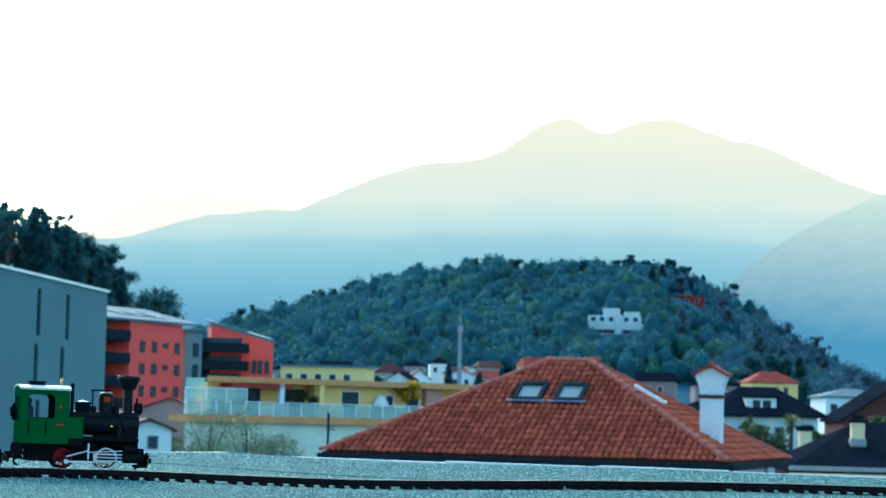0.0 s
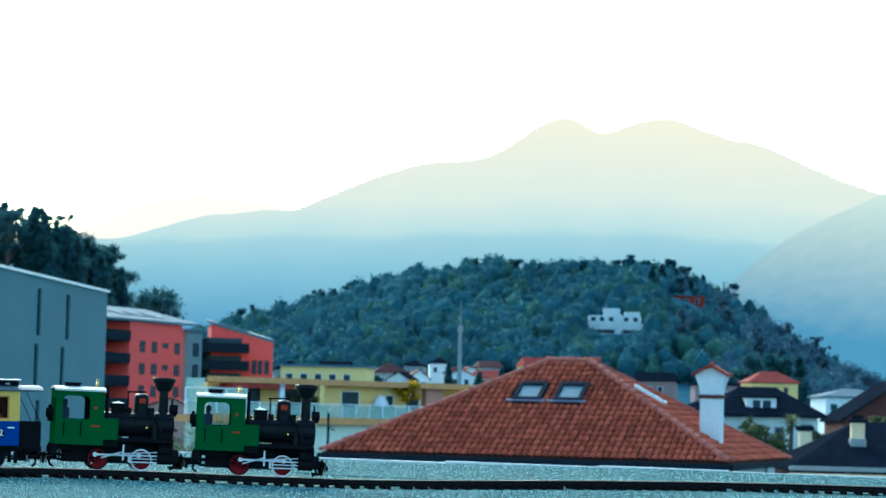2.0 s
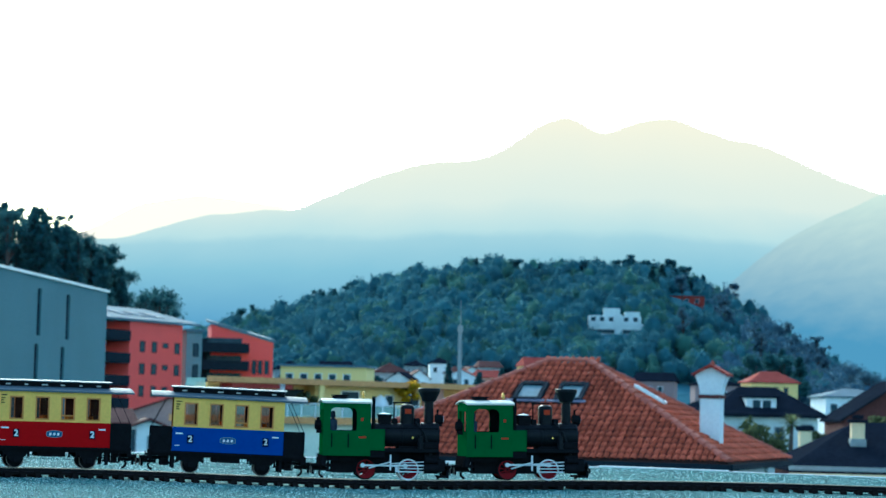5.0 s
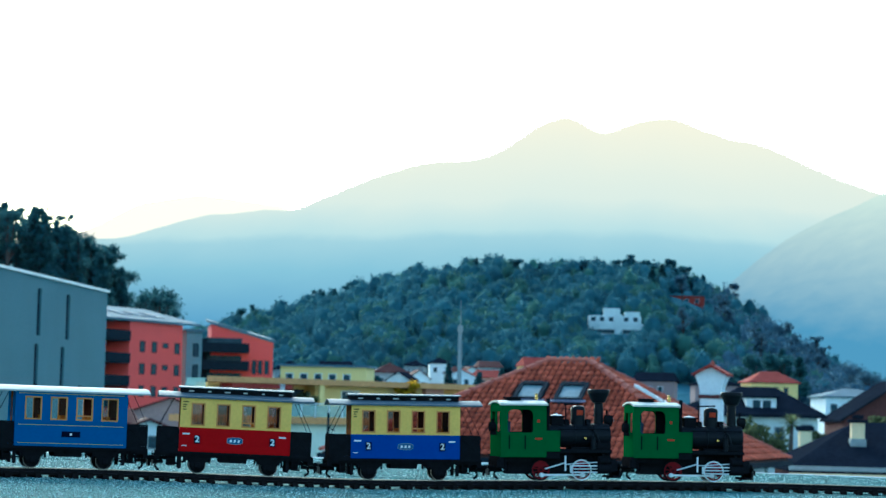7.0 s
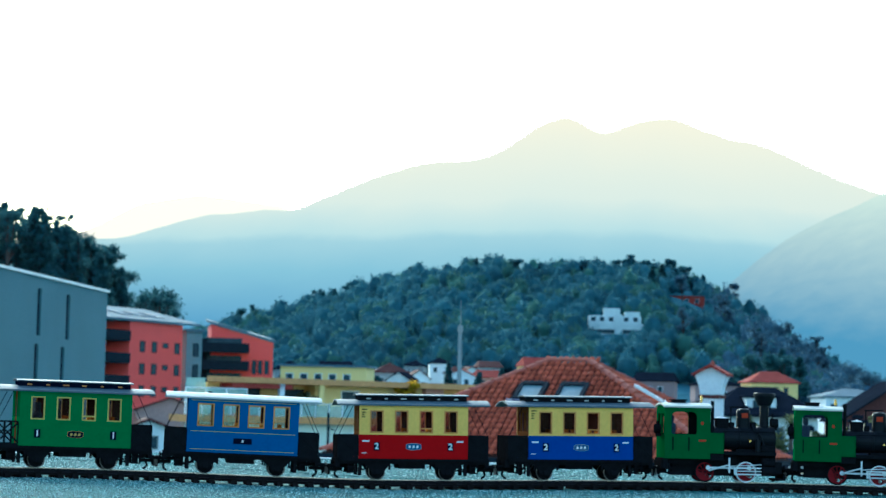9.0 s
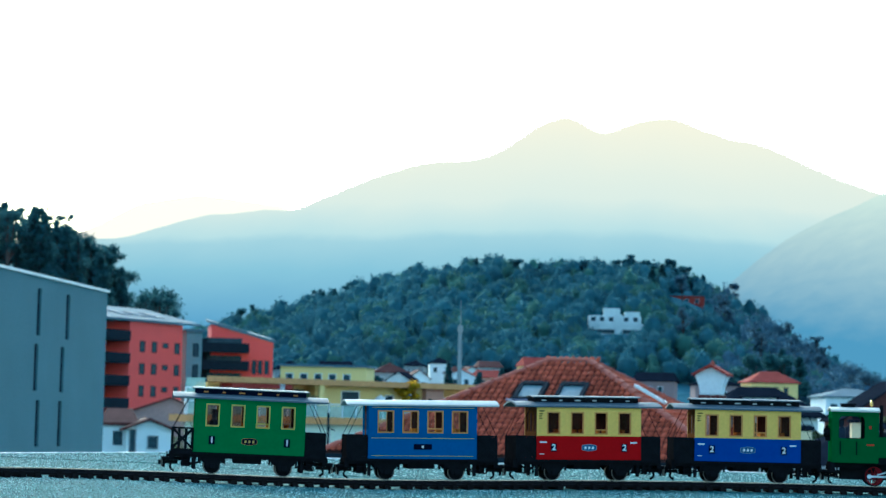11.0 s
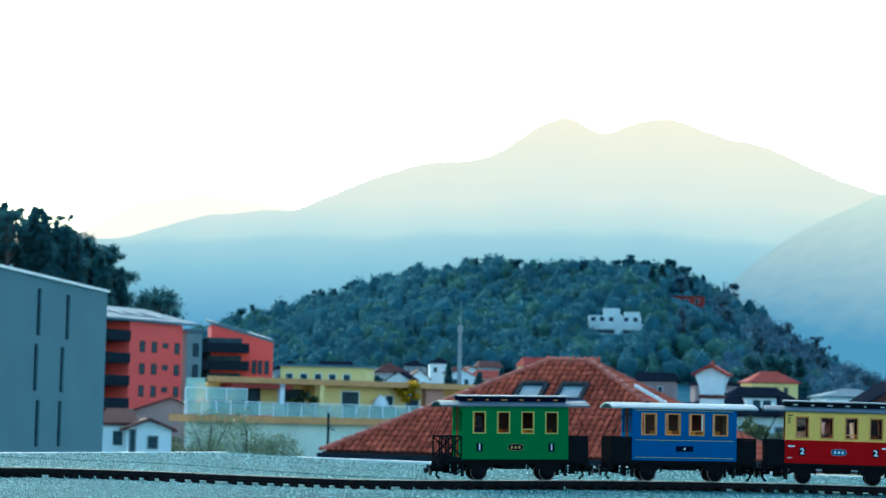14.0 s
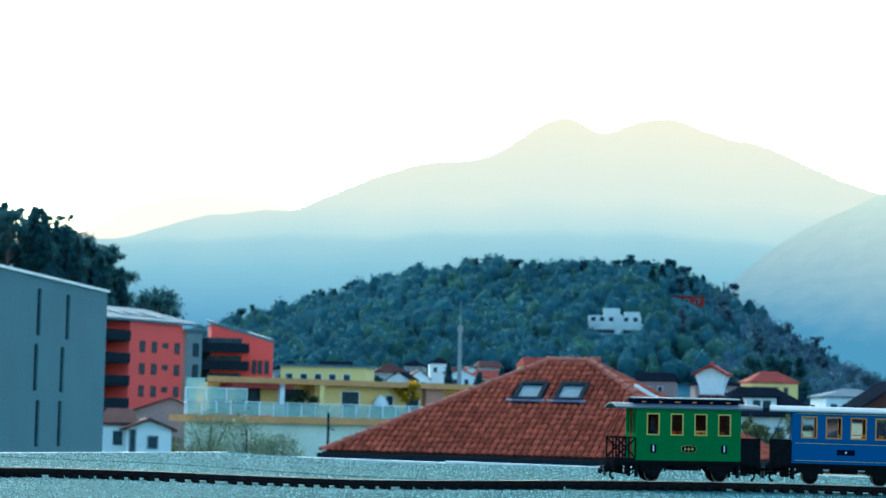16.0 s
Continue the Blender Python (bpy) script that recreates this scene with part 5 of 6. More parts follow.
def build_grey_block():
    d = Vector((-2.0, -21.0)).normalized()
    h = thing("grey_block", pose(-18.2, 130.0, 0, 0, 0, math.degrees(math.atan2(d.y, d.x))), "grey clad building with tall slit windows", "apartment block", "houses of the town")
    # local x runs along the facade towards the viewer, the facade faces +y
    cols = [(14.06, 8.45), (14.3, 9.26), (13.7, 9.4)]
    bands = [(6.0, 3.72), (3.3, 1.03), (0.58, -1.68)]
    bm = bmesh.new()
    L, top, w = 34.0, 6.55, 0.74
    holes = [(c_ - w / 2, c_ + w / 2, zb, za) for (za, zb), cs in zip(bands, cols) for c_ in cs]
    xs = sorted({0.0, L, *(e_ for q in holes for e_ in q[:2])})
    zs = sorted({-9.0, top, *(e_ for q in holes for e_ in q[2:])})
    vt = {}

    def vert(x_, y_, z_):
        if (x_, y_, z_) not in vt:
            vt[(x_, y_, z_)] = bm.verts.new((x_, y_, z_))
        return vt[(x_, y_, z_)]

    for x0_, x1_ in zip(xs, xs[1:]):
        for z0_, z1_ in zip(zs, zs[1:]):
            if not any(q[0] <= x0_ and x1_ <= q[1] and q[2] <= z0_ and z1_ <= q[3] for q in holes):
                bm.faces.new((vert(x0_, 0.0, z0_), vert(x1_, 0.0, z0_), vert(x1_, 0.0, z1_), vert(x0_, 0.0, z1_)))
    for a_, b_, c0_, d_ in holes:
        ring_ = [(a_, c0_), (b_, c0_), (b_, d_), (a_, d_)]
        for (x0_, z0_), (x1_, z1_) in zip(ring_, ring_[1:] + ring_[:1]):
            bm.faces.new((vert(x0_, 0.0, z0_), vert(x1_, 0.0, z1_), vert(x1_, -0.3, z1_), vert(x0_, -0.3, z0_)))
    out_ = [(0.0, -9.0), (L, -9.0), (L, top), (0.0, top)]
    for (x0_, z0_), (x1_, z1_) in zip(out_, out_[1:] + out_[:1]):
        bm.faces.new((vert(x0_, 0.0, z0_), vert(x1_, 0.0, z1_), vert(x1_, -14.0, z1_), vert(x0_, -14.0, z0_)))
    bm.faces.new([vert(x_, -14.0, z_) for x_, z_ in out_])
    bmesh.ops.recalc_face_normals(bm, faces=bm.faces)
    part("wall", bm, "render_grey", h)
    part("coping", box(-0.12, L + 0.1, -14, 0.12, top + 0.004, top + 0.14), "flash", h)
    for (za, zb), cs in zip(bands, cols):
        for c_ in cs:
            f = part("window", box(c_ - w / 2 + 0.004, c_ - w / 2 + 0.06, -0.22, -0.1, zb + 0.004, za - 0.004), "dark", h)
            part("pane", box(c_ - w / 2 + 0.06, c_ + w / 2 - 0.004, -0.2, -0.16, zb + 0.004, za - 0.004), "window", f)


def build_red_blocks():
    a, b = Vector((-42.3, 325)), Vector((-36.4, 337))
    yaw = math.degrees(math.atan2(b.y - a.y, b.x - a.x))
    w = (b - a).length
    h = thing("red_block", pose(a.x, a.y, 0, 0, 0, yaw), "red rendered apartment block with dark balconies", "apartment block", "houses of the town")
    part("wall", box(0, w, 0, 12, -9, 12.4), "render_red", h)
    rm = Matrix.Rotation(math.pi / 2, 4, "Z")
    bm = prism(bmesh.new(), [(-0.5, 12.42), (9.0, 14.6), (9.0, 14.9), (-0.5, 12.72)], -w - 4.0, 9.0)
    bmesh.ops.transform(bm, matrix=rm, verts=bm.verts)
    part("roof", bm, "metalroof", h)
    for i in range(3):
        z = 9.0 - i * 3.05
        for k, (x, ww, hh) in enumerate(((3.2, 1.1, 1.35), (6.2, 1.1, 1.35), (9.0, 1.2, 0.55), (12.0, 1.1, 1.35))):
            window(h, x, z + (0.7 if hh < 1 else 0) - 0.6, ww, hh, 0.0, "dark")
    part("side_wall", box(-9, -0.01, 6.0, 12, -9, 14.3), "render_red", h)
    for i in range(5):
        z = 11.2 - i * 3.05
        bl = part("balcony", box(-8.5, -0.02, -0.2, 5.9, z - 1.5, z - 1.2), "dark", h)
        part("parapet", box(-8.5, -0.02, -0.25, -0.1, z - 1.2, z - 0.1), "dark", bl)
        part("pane", box(-8.2, -0.6, 5.9, 5.98, z - 1.0, z + 1.0), "window", bl)
    part("recess_glazing", box(-8.4, -2.6, 4.8, 5.88, -6, 10.6), "window", h)
    for k in range(3):
        bm = prism(bmesh.new(), [(2.0, 13.32), (5.0, 14.01), (5.0, 14.13), (2.0, 13.44)], -3.5 - 4.2 * k, -1.2 - 4.2 * k)
        bmesh.ops.transform(bm, matrix=rm, verts=bm.verts)
        part("skylight", bm, "conc", h)
    # stair tower between the blocks
    t = thing("stair_tower", pose(-36.2, 338.5, 0, 0, 0, 20), "grey rendered stair tower between the red blocks", "stair tower", "houses of the town")
    part("wall", box(0.2, 2.5, 0, 8, -9, 11.6), "tower", t)
    part("roof", box(0.0, 2.8, -0.3, 8, 11.61, 12.0), "metalroof", t)
    for z in (8.2, 5.2, 2.4):
        window(t, 1.6, z, 0.7, 1.7, 0.0, "dark")
    # second block with a falling roofline
    g = thing("red_block", pose(-35.2, 356, 0, 0, 0, 8), "red rendered apartment block with a falling zinc roof", "apartment block", "houses of the town")
    bm = prism(bmesh.new(), [(1.0, -9), (10.3, -9), (10.3, 10.9), (1.0, 13.4)], 0, 12)
    part("wall", bm, "render_red", g)
    bm = prism(bmesh.new(), [(0.6, 13.55), (10.6, 10.9), (10.6, 11.2), (0.6, 13.85)], -0.3, 12)
    for v in bm.verts:
        v.co.z += max(0.0, v.co.y) * 0.07
    part("roof", bm, "metalroof", g)
    for i in range(3):
        z = 11.2 - i * 2.6
        bl = part("balcony", box(-3.4, 6.6, -2.6, -0.02, z - 2.0, z - 1.7), "dark", g)
        part("parapet", box(-3.4, 6.6, -2.6, -2.45, z - 1.7, z - 0.6), "dark", bl)
        part("pane", box(0.5, 5.6, -0.1, -0.02, z - 1.5, z + 0.2), "window", bl)
    part("recess_wall", box(-3.3, 0.99, -0.05, 7.0, -9, 11.3), "dark", g)
    for x in (7.5, 8.4, 9.4):
        window(g, x, 6.2, 0.5, 1.9, 0.0, "dark")
    part("upper_skylight", prism(bmesh.new(), [(2.0, 13.6), (6.5, 12.4), (6.5, 12.6), (2.0, 13.8)], 1, 3), "winlight", g)


def build_yellow_house():
    a, b = Vector((-20.4, 196)), Vector((2.6, 212))
    yaw = math.degrees(math.atan2(b.y - a.y, b.x - a.x))
    w = (b - a).length
    h = thing("yellow_house", pose(a.x, a.y, 0, 0, 0, yaw), "long yellow terrace house with flat roof and glass-railed balcony", "apartment house", "houses of the town")
    def plan(pts, z0, z1):
        bm = prism(bmesh.new(), pts, z0, z1)
        bmesh.ops.transform(bm, matrix=Matrix(((1, 0, 0, 0), (0, 0, 1, 0), (0, 1, 0, 0), (0, 0, 0, 1))), verts=bm.verts)
        bmesh.ops.recalc_face_normals(bm, faces=bm.faces)
        return bm

    part("wall", plan([(0.8, 0.5), (w, 0.5), (w, 12), (8.0, 12)], 0.2, 2.72), "render_yellow", h)
    part("recess_wall", box(1.5, 10.5, -0.2, 0.48, 0.2, 2.7), "render_yellow", h)
    part("base_wall", plan([(-1.6, -2.2), (w * 0.72, -2.2), (w * 0.72, 11.8), (7.0, 11.8)], -9, -0.55), "base_render", h)
    part("side_wall", box(w * 0.725, w + 2, -1.0, 11.8, -9, -0.6), "render_pink", h)
    part("roof", plan([(0.2, -2.4), (w + 0.8, -2.4), (w + 0.8, 12.3), (8.6, 12.3)], 2.73, 3.2), "slab", h)
    part("balcony_floor", box(-1.65, w, -2.9, 0.48, -0.54, 0.02), "slab", h)
    part("awning", prism(bmesh.new(), [(2.6, 2.3), (8.4, 2.3), (8.4, 2.68), (2.6, 2.68)], -2.3, -0.3), "redroof", h)
    # glass railing in panels
    rl = new("railing")
    rl.parent = h
    n = 22
    pw = (w + 1.6) / n
    for i in range(n):
        x = -1.8 + i * pw
        part("railing_panel", box(x + 0.06, x + pw - 0.06, -2.86, -2.83, 0.06, 1.05), "railing", rl)
        part("post", box(x - 0.04, x + 0.04, -2.87, -2.79, 0.02, 1.12), "white", rl)
    part("handrail", box(-1.9, w, -2.88, -2.78, 1.12, 1.20), "white", rl)
    # wind screen on the terrace
    for i in range(3):
        part("screen_panel", box(-1.8 + i * 1.9, -0.05 + i * 1.9, -2.6, -2.56, 1.25, 2.15 if i else 3.0), "railing", rl)
    part("screen_rail", box(-1.85, 3.9, -2.62, -2.54, 2.16, 2.26), "white", rl)
    for x in (-1.85, 0.05, 1.95, 3.85):
        part("screen_post", box(x - 0.05, x + 0.05, -2.62, -2.54, 0.02, 2.2), "white", rl)
    for x, ww in ((2.6, 1.6), (5.4, 2.0), (9.6, 2.2)):
        window(h, x, 0.15, ww, 2.1, -0.2, "dark")
    for x, ww, hh, zz in ((14.9, 1.7, 2.1, 0.15), (18.9, 0.7, 0.8, 1.2), (21.3, 1.3, 2.0, 0.15), (25.0, 1.4, 1.6, 0.4)):
        window(h, x, zz, ww, hh, -1.0 if x < 22.3 else 0.5, "white")
    part("front_wall", box(11.4, 22.3, -1.0, 0.49, 0.03, 2.72), "render_yellow", h)
    part("end_wall", box(22.32, 24.2, -1.6, 0.49, 0.03, 2.72), "render_pink", h)
    for x in (7.4, 11.3):
        part("pillar", box(x - 0.22, x + 0.22, -2.3, -1.95, 0.03, 2.72), "white" if x < 8 else "render_yellow", h)
    window(h, 16.2, -3.4, 1.6, 1.9, -2.2, "white", "railing")
    yw = radians(yaw)
    for i, (x, hh, r) in enumerate(((8.6, 1.6, 0.7), (9.8, 2.1, 0.9), (11.0, 1.7, 0.8), (17.8, 1.2, 0.9), (19.2, 0.9, 0.6), (3.4, 1.3, 0.6))):
        px, py = a.x + x * math.cos(yw) + 1.6 * math.sin(yw), a.y + x * math.sin(yw) - 1.6 * math.cos(yw)
        tree("potted_shrub", "green shrub on the house terrace", px, py, 0.02, hh, r, "leaf_bush", 40 + i, False, 40, 0.09)
    px, py = a.x + 20.2 * math.cos(yw) + 2.0 * math.sin(yw), a.y + 20.2 * math.sin(yw) - 2.0 * math.cos(yw)
    tree("yellow_tree", "small tree with yellow crown on the terrace", px, py, 0.02, 3.3, 1.15, "leaf_yellow", 60, False, 90, 0.13)
    par = thing("folded_parasol", pose(a.x + 17.4 * math.cos(yw) + 1.9 * math.sin(yw), a.y + 17.4 * math.sin(yw) - 1.9 * math.cos(yw), 0.02), "pale cloth parasol on the house terrace", "parasol")
    part("pole", cy(bmesh.new(), (0, 0, 0), (0, 0, 2.0), 0.04, 0.04, 8), "conc", par)
    part("canopy", lathe(bmesh.new(), [(0.75, 1.05), (0.65, 1.4), (0.4, 1.8), (0.05, 2.05)], 14), "white", par)


def build_town():
    gable("small white house with a brown gabled roof", -19.35, 149, 10, 2.75, 7, -9, -0.95, 0.55, "render_white", "brownroof", ((0.35, -2.6, 0.3, 1.6), (1.6, -2.1, 0.55, 0.7)))
    house("white wing with a low brown roof", -21.2, 151, 6, 2.0, 5, -9, -0.75, "render_white", "brownroof", 0.9, ridge=0.2, wins=((1.0, -2.0, 0.6, 0.9),), ov=0.3)
    gable("pink house with a dark gabled roof", -29.4, 226, 4, 8.0, 8, -9, 0.0, 1.4, "mauve", "brownroof", ())
    # dark-roofed house with a dormer
    g = house("pale house under a dark hipped slate roof with a dormer", 17.3, 149, 2, 6.3, 8, -9, 0.75, "pale", "slate", 1.75, ridge=2.0, wins=((3.9, -1.0, 0.5, 1.1), (5.6, -0.8, 0.6, 1.1)), frame_mat="conc")
    dm = new("dormer")
    dm.parent = g
    dm.matrix_basis = pose(1.9, 0.6, 1.0)
    part("dormer_wall", box(0, 1.9, 0, 1.5, 0, 0.95), "render_white", dm)
    part("dormer_roof", box(-0.15, 2.05, -0.2, 2.2, 0.96, 1.06), "slate", dm)
    for x in (0.65, 1.3):
        window(dm, x, 0.15, 0.5, 0.65, 0.0, "white")
    # near dark roof with a cream chimney
    r = house("low house under a wide dark slate roof with cream chimney", 11.1, 74, -3, 9.0, 8, -9, -1.22, "brownroof", "slate", 1.4, ridge=2.2, ov=0.25)
    ch = new("chimney")
    ch.parent = r
    ch.matrix_basis = pose(2.05, 1.9, 0.0)
    part("shaft", box(-0.21, 0.21, -0.21, 0.21, -0.3, 0.34, bevel=0.01), "cream_render", ch)
    part("base", box(-0.25, 0.25, -0.25, 0.25, -0.45, -0.16), "conc", ch)
    part("chimney_cap", box(-0.3, 0.3, -0.3, 0.3, 0.35, 0.45, bevel=0.02), "slate", ch)
    part("chimney_pot", box(-0.17, 0.17, -0.17, 0.17, 0.46, 0.60, bevel=0.03), "slate", ch)
    part("gutter", box(-0.3, 9.3, -0.36, -0.26, -1.16, -1.02), "conc", r)
    part("fascia", box(-0.3, 9.3, -0.33, -0.255, -1.40, -1.24), "cream_render", r)
    # further houses on the right
    house("yellow house with a red hipped roof", 58.5, 450, 5, 9.0, 9, -3, 8.4, "render_yellow", "redroof", 2.1, ridge=3.0, wins=tuple((1 + 1.9 * i, 6.4, 0.8, 1.2) for i in range(4)), frame_mat="slab")
    house("white house with a pale low roof", 56.5, 350, 4, 9.5, 10, -6, 4.7, "render_white", "metalroof", 1.2, ridge=3.6, wins=tuple((1.2 + 2.1 * i, 1.9, 0.9, 1.8) for i in range(4)), frame_mat="conc")
    bh = gable("brown house with a dark overhanging gable roof", 29.6, 175, 0, 8.5, 9, -9, 0.85, 2.8, "brownroof", "slate", ((2.2, -1.0, 0.9, 1.2), (4.6, -1.0, 0.9, 1.2)))
    part("balcony", box(0.6, 8.0, -1.1, -0.02, -1.6, -1.4), "brownroof", bh)
    part("balustrade", box(0.6, 8.0, -1.1, -1.0, -1.39, -0.6), "slab", bh)
    house("white house with slate roof behind the tiled roof", 26.0, 260, 8, 7.0, 8, -8, 1.0, "conc", "slate", 1.8, wins=((1.5, -0.8, 0.8, 1.2), (4.0, -0.8, 0.8, 1.2)), frame_mat="conc")
    c2 = thing("chimney_stack", pose(21.4, 140, 0, 0, 0, 4), "cream rendered chimney with a dark moulded cap", "chimney", "houses of the town")
    part("shaft", box(-0.34, 0.34, -0.34, 0.34, -9, -0.05), "cream_render", c2)
    part("chimney_cap", box(-0.48, 0.48, -0.48, 0.48, -0.04, 0.26, bevel=0.1), "slate", c2)
    # rows of small houses at the foot of the hill
    rng = random.Random(21)
    spots = [(-22.0, 330, "render_yellow", "metalroof", 12.0, 6.9), (-36, 520, "conc", "slate", 7, 10), (-24.5, 480, "render_white", "slate", 7, 9.5), (-13.5, 500, "conc", "brownroof", 7, 9.5), (-6, 430, "render_pink", "metalroof", 7, 6.2),
             (1.0, 540, "conc", "brownroof", 5, 10.5), (7.5, 560, "render_pink", "redroof", 6, 10), (-2.5, 600, "render_white", "slate", 5, 14), (10, 610, "conc", "brownroof", 6, 13.5), (-9, 590, "conc", "slate", 5, 13), (20, 560, "render_yellow", "redroof", 9, 13), (30, 540, "render_yellow", "brownroof", 8, 11.5), (38, 470, "mauve", "slate", 8, 8.5), (47, 440, "mauve", "slate", 8, 7.5), (66, 520, "render_pink", "brownroof", 9, 7)]
    for i, (x, y, wl, rf, w, top) in enumerate(spots):
        flat = i in (0, 4)
        house("small house at the foot of the hill" if not flat else "flat-roofed house at the foot of the hill", x, y, rng.uniform(-12, 15), w, 7, land(x, y) - 4, top, wl, rf, 0 if flat else rng.uniform(1.4, 2.2), ridge=None if i % 2 else 0.3, wins=tuple((1.3 + 2.0 * k, top - 2.2, 0.9, 1.2) for k in range(int(w / 2) - 1)), ov=0.35)
    for x, y, yw_, w, top, rise, wl, rf in ((-16.2, 455, 12, 5.0, 7.0, 1.6, "render_white", "slate"), (-10.4, 470, -14, 4.6, 7.6, 1.5, "pale", "slate"), (-6.2, 480, 10, 4.2, 8.2, 1.6, "render_white", "brownroof"),
                                            (1.6, 520, -6, 6.0, 9.6, 1.4, "render_white", "redroof"), (5.2, 600, 14, 6.0, 11.8, 1.6, "pale", "brownroof"), (23.0, 520, -8, 6.5, 9.6, 1.5, "render_pink", "redroof")):
        gable("small gabled house at the foot of the hill", x, y, yw_, w, 7, land(x, y) - 4, top, rise, wl, rf, ((w * 0.3, top - 1.9, 0.8, 1.1), (w * 0.7, top - 1.9, 0.8, 1.1)))
    gable("grey house among the trees on the hilltop", 76.0, 935, 4, 9.0, 7, 40, 51.5, 2.0, "tower", "metalroof", ((3.0, 48.8, 1.2, 1.5), (6.0, 48.8, 1.2, 1.5)))
    # villa and red house among the trees of the hill
    v = thing("villa", pose(48.8, 792, -1.1, 0, 0, -2), "white terraced villa on the wooded hill", "villa", "houses of the town")
    part("wall", box(0, 17.5, 0, 7, 26, 36.8), "pale", v)
    part("upper_storey", box(5, 10.5, 1, 7, 36.81, 39.3), "pale", v)
    part("side_storey", box(12, 17.0, 1, 7, 36.81, 38.2), "pale", v)
    part("terrace", box(3.5, 20.5, -2.0, -0.01, 26, 34.2), "pale", v)
    part("stair_pier", box(9, 10.8, -3.0, -2.01, 26, 37.2), "pale", v)
    # long dark boxes paint shaded recesses between the villa's floors
    for x0_, x1_, z_ in ((0.6, 8.6, 33.0), (11.2, 16.9, 33.0)):
        part("window_strip", box(x0_, x1_, -2.05, -2.005, z_ - 2.2, z_ - 0.9), "window", v)
    for x in (1.6, 4.5, 7.5, 12.5, 15.5):
        window(v, x, 34.9, 1.5, 1.4, 0.0, "white")
    house("red house among the trees on the hilltop", 88.5, 930, 5, 14, 8, 40, 50.3, "redroof", "metalroof", 0, wins=((3, 47.6, 1.4, 1.6), (7, 47.6, 1.4, 1.6), (11, 47.6, 1.4, 1.6)))
    # lamp mast
    p = thing("tall_mast", pose(2.12, 262, 0), "tall grey concrete mast rising behind the houses", "mast")
    part("pole", cy(bmesh.new(), (0, 0, -9), (0, 0, 10.3), 0.34, 0.2, 12), "conc", p)
    part("whip", cy(bmesh.new(), (0, 0, 10.3), (0, 0, 13.2), 0.06, 0.04, 6), "conc", p)
    part("collar", cy(bmesh.new(), (0, 0, 9.7), (0, 0, 10.4), 0.3, 0.3, 12), "conc", p)
    q = thing("thin_post", pose(-8.2, 178, 0), "thin dark green post by the terrace house", "post")
    part("pole", cy(bmesh.new(), (0, 0, -9), (0, 0, 0.4), 0.11, 0.09, 8), "dark", q)
    part("arm", cy(bmesh.new(), (0, 0, -0.7), (0.5, 0, -0.9), 0.05, 0.05, 6), "dark", q)
    # shrubs and garden trees
    for i, (x, y, z, hh, r, lf) in enumerate(((-15.2, 158, -5.6, 5.8, 2.8, "twig"), (-12.7, 160, -5.6, 5.6, 2.8, "twig"), (-17.6, 158, -5.6, 4.4, 2.2, "leaf_bush"), (-10.9, 161, -5.6, 4.6, 2.4, "twig"),
                                             (19.3, 146, -4.6, 5.2, 2.2, "leaf_bush"), (18.5, 145, -4.6, 4.6, 1.6, "leaf_bush"), (24.2, 150, -5.0, 5.6, 1.3, "leaf_bush"), (27.0, 155, -5.0, 5.4, 1.6, "leaf_dark"), (28.6, 158, -5.0, 6.0, 1.5, "leaf_bush"),
                                             (43.5, 330, -4.0, 9.0, 3.0, "leaf_dark"), (74, 520, 0.0, 16.0, 5.0, "leaf_dark"), (66, 500, 0.0, 15.0, 5.0, "leaf_dark"))):
        tree("garden_shrub" if hh < 7 else "broad_tree", "bushy green shrub in a garden" if hh < 7 else "dark tree behind the houses", x, y, z, hh, r, lf, 70 + i, False, 190 if i < 4 else 110, 0.06 if i < 4 else 0.13 if hh < 7 else 0.4, 0.05 if i < 4 else 0.5)
    for i, (x, y, z, hh, r) in enumerate(((1.5, 420, 3.5, 7.0, 1.1), (-22, 470, 4.0, 6.0, 1.4), (-11.5, 440, 2.5, 5.5, 2.0), (-18, 440, 3.0, 5.0, 1.8), (8.0, 480, 4.5, 5.5, 1.8), (13.0, 500, 5.0, 6.5, 1.6))):
        tree("garden_conifer", "dark conifer between the small houses", x, y, z, hh, r, "leaf_dark", 420 + i, True, 60, 0.22)
    # palm
    pt = thing("palm_tree", pose(21.0, 143, -5.7), "slender palm with a small round crown", "tree", "trees")
    part("trunk", cy(bmesh.new(), (0, 0, 0), (0.05, 0, 6.0), 0.16, 0.12, 8), "bark", pt)
    bm = bmesh.new()
    for k in range(46):
        a, el = random.uniform(0, 6.28), random.uniform(-0.7, 1.3)
        d = Vector((math.cos(a) * math.cos(el), math.sin(a) * math.cos(el), math.sin(el)))
        s_ = Vector((-math.sin(a), math.cos(a), 0)) * 0.09
        o = Vector((0.05, 0, 6.05))
        vs = [bm.verts.new(v_) for v_ in (o - s_ * 0.3, o + d * 0.55 - s_, o + d * 0.95 + Vector((0, 0, -0.18)), o + d * 0.55 + s_, o + s_ * 0.3)]
        bm.faces.new(vs)
    part("crown", bm, "leaf_bush", pt)


build_grey_block()
build_red_blocks()
build_yellow_house()
build_town()
build_tile_house()


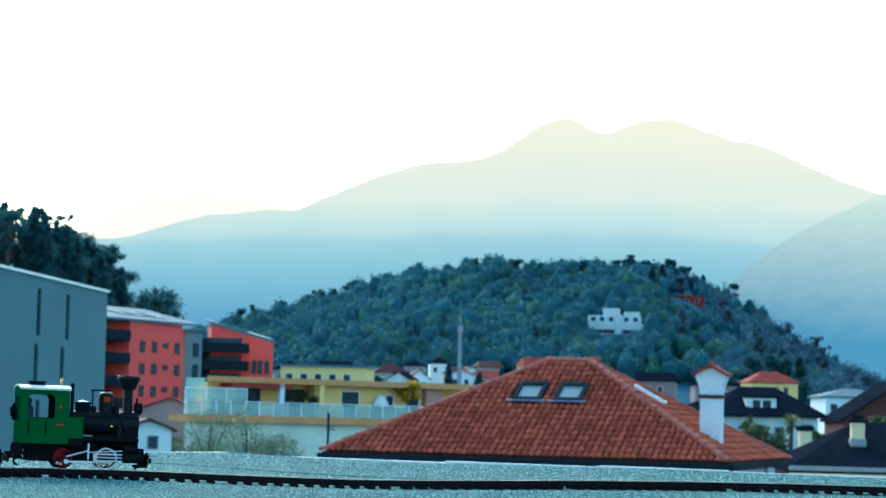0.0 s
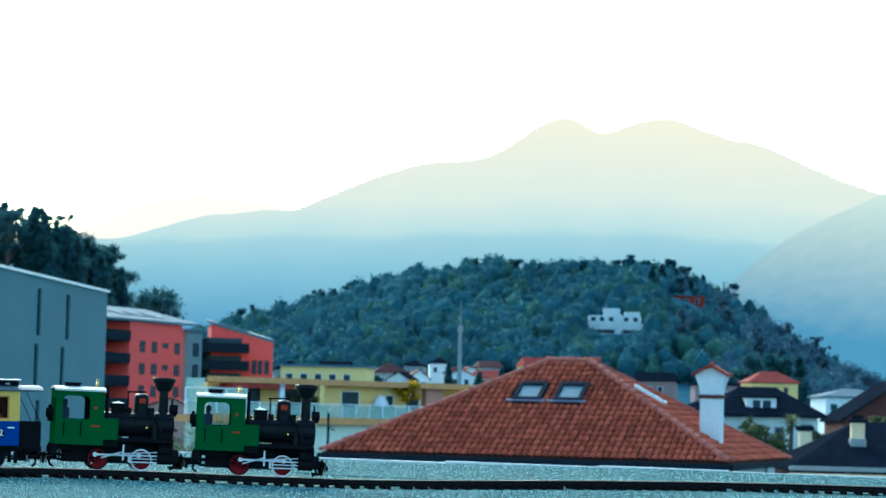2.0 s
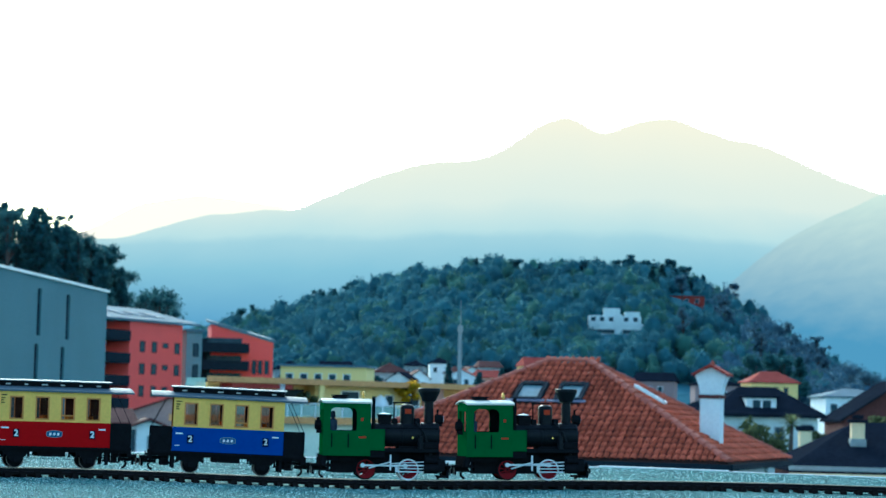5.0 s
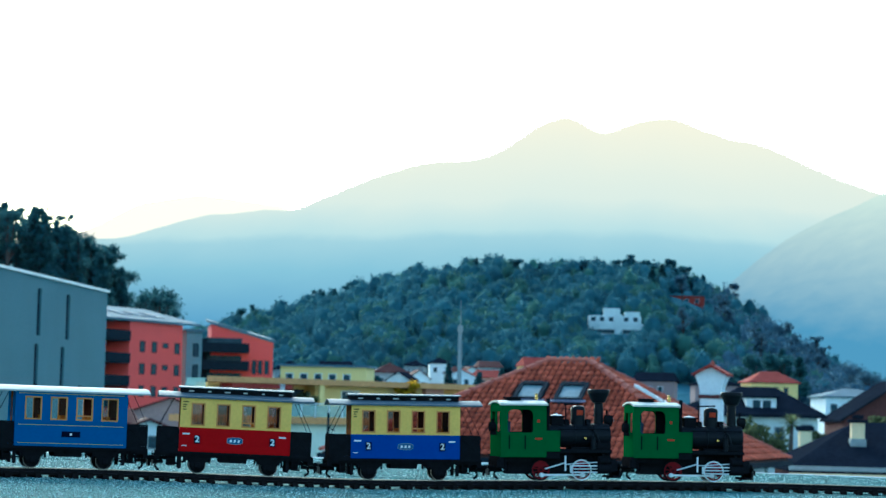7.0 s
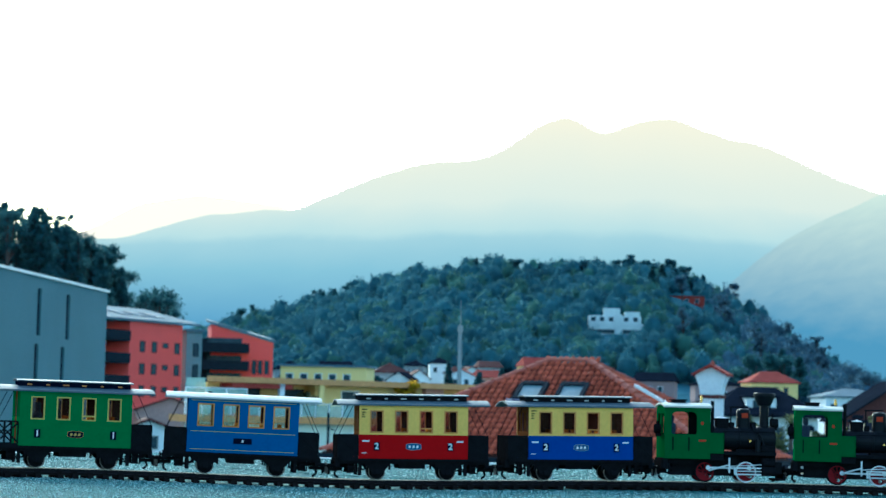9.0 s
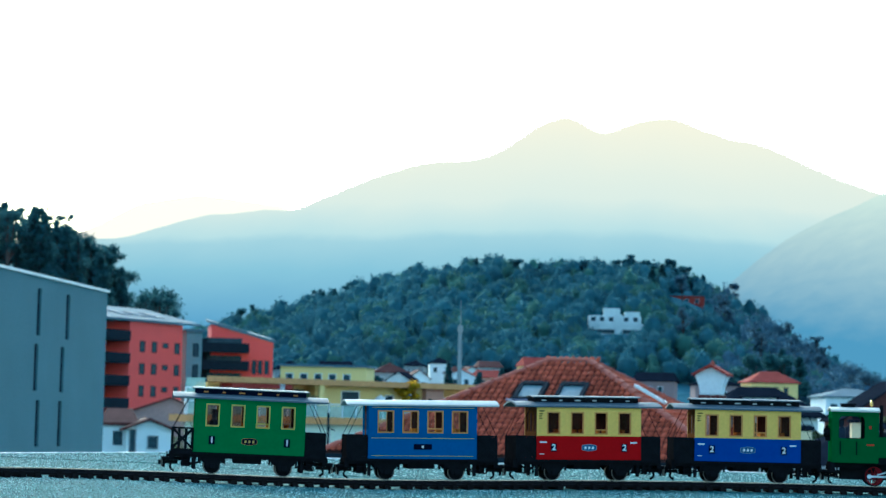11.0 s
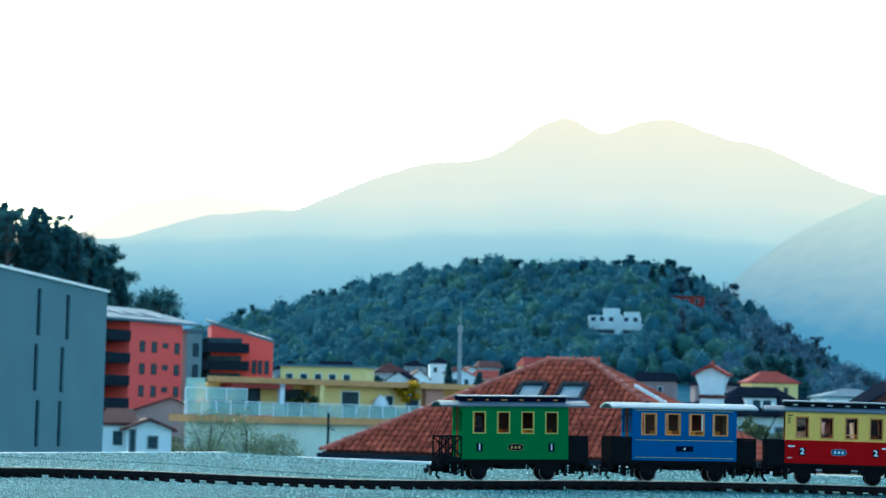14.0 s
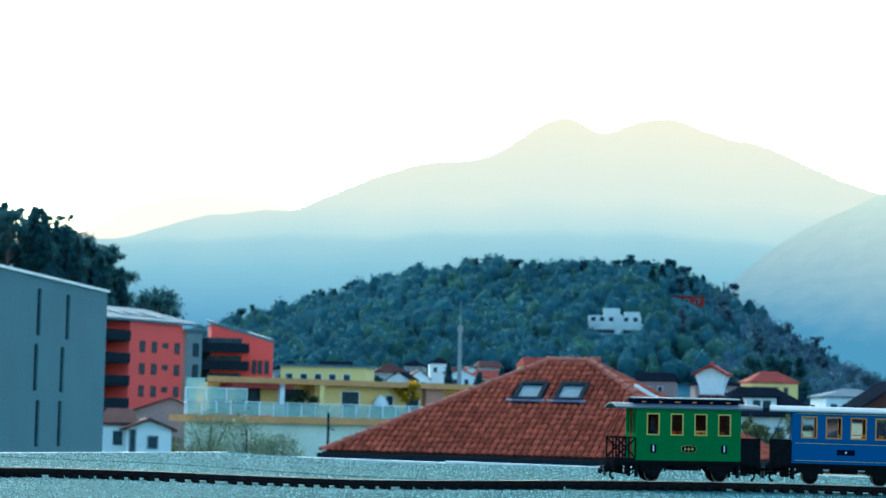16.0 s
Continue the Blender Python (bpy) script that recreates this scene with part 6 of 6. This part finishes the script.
# ---------------------------------------------------------------- the train's run
RUN = {
    "coach1": [(3, -0.704), (3.5, -0.629), (4, -0.552), (6.5, -0.151), (7, -0.065), (7.5, 0.015), (8, 0.101), (8.5, 0.181), (9, 0.266), (11.5, 0.666), (12, 0.742), (12.5, 0.815), (13, 0.894)],
    "coach2": [(6.5, -0.461), (7, -0.379), (7.5, -0.299), (8, -0.215), (8.5, -0.135), (9, -0.050), (11.5, 0.364), (12, 0.452), (12.5, 0.530), (13, 0.611), (13.5, 0.682), (14, 0.757), (14.5, 0.829), (15, 0.909)],
    "coach3": [(6.5, -0.755), (7, -0.674), (7.5, -0.598), (8, -0.521), (8.5, -0.446), (9, -0.365), (11.5, 0.050), (12, 0.136), (12.5, 0.217), (13, 0.304), (13.5, 0.381), (14, 0.465), (14.5, 0.541), (15, 0.621), (15.5, 0.691), (16, 0.770)],
    "coach4": [(8, -0.828), (8.5, -0.748), (9, -0.666), (11.5, -0.274), (12, -0.186), (12.5, -0.105), (13, -0.020), (13.5, 0.057), (14, 0.141), (14.5, 0.222), (15, 0.308), (15.5, 0.386), (16, 0.473)],
    "loco1": [(0, -0.656), (0.5, -0.580), (1, -0.494), (1.5, -0.416), (2, -0.332), (2.5, -0.252), (3, -0.166), (3.5, -0.087), (4, -0.006), (7, 0.471), (9, 0.791)],
    "loco2": [(1.5, -0.675), (2, -0.592), (2.5, -0.508), (3, -0.421), (3.5, -0.348), (4, -0.264), (7, 0.215), (9, 0.534)],
}
SPEED = 0.1615


def along(name, t):
    """Way along the track of a vehicle's middle at t seconds."""
    k = RUN[name]
    if t <= k[0][0]:
        return k[0][1] + SPEED * (t - k[0][0])
    if t >= k[-1][0]:
        return k[-1][1] + SPEED * (t - k[-1][0])
    return float(np.interp(t, [a for a, _ in k], [b for _, b in k]))


def motions():
    for name, (body, wheels, *rest) in TRAIN.items():
        half, r = (0.039, 0.0195) if name.startswith("loco") else (0.0645, 0.0155)
        rows = []
        for i in range(33):
            t = i * 0.5
            s = along(name, t)
            e0, e1 = on_track(s - half), on_track(s + half)
            s -= (-0.026 if name.startswith("loco") else 0.042) * ((e1.y - e0.y) / (e1.x - e0.x) + e0.lerp(e1, 0.5).x / e0.y)
            a, b = on_track(s - half), on_track(s + half)
            d = b - a
            rows.append((t, Matrix.Translation((a + b) / 2) @ pose(0, 0, 0, 0, -math.degrees(math.atan2(d.z, math.hypot(d.x, d.y))), math.degrees(math.atan2(d.y, d.x)))))
        walk(body, rows)
        spins = [(i * 0.1, (along(name, i * 0.1) + 3) / r) for i in range(161)]
        for w in wheels:
            x = w.matrix_basis.translation.x
            walk(w, [(t, Matrix.Translation((x, 0, r)) @ Matrix.Rotation(q, 4, "Y")) for t, q in spins])
        for rod in (rest[0] if rest else ()):
            walk(rod, [(t, pose(0.009 * math.cos(q), 0, r - 0.009 * math.sin(q))) for t, q in spins])


motions()
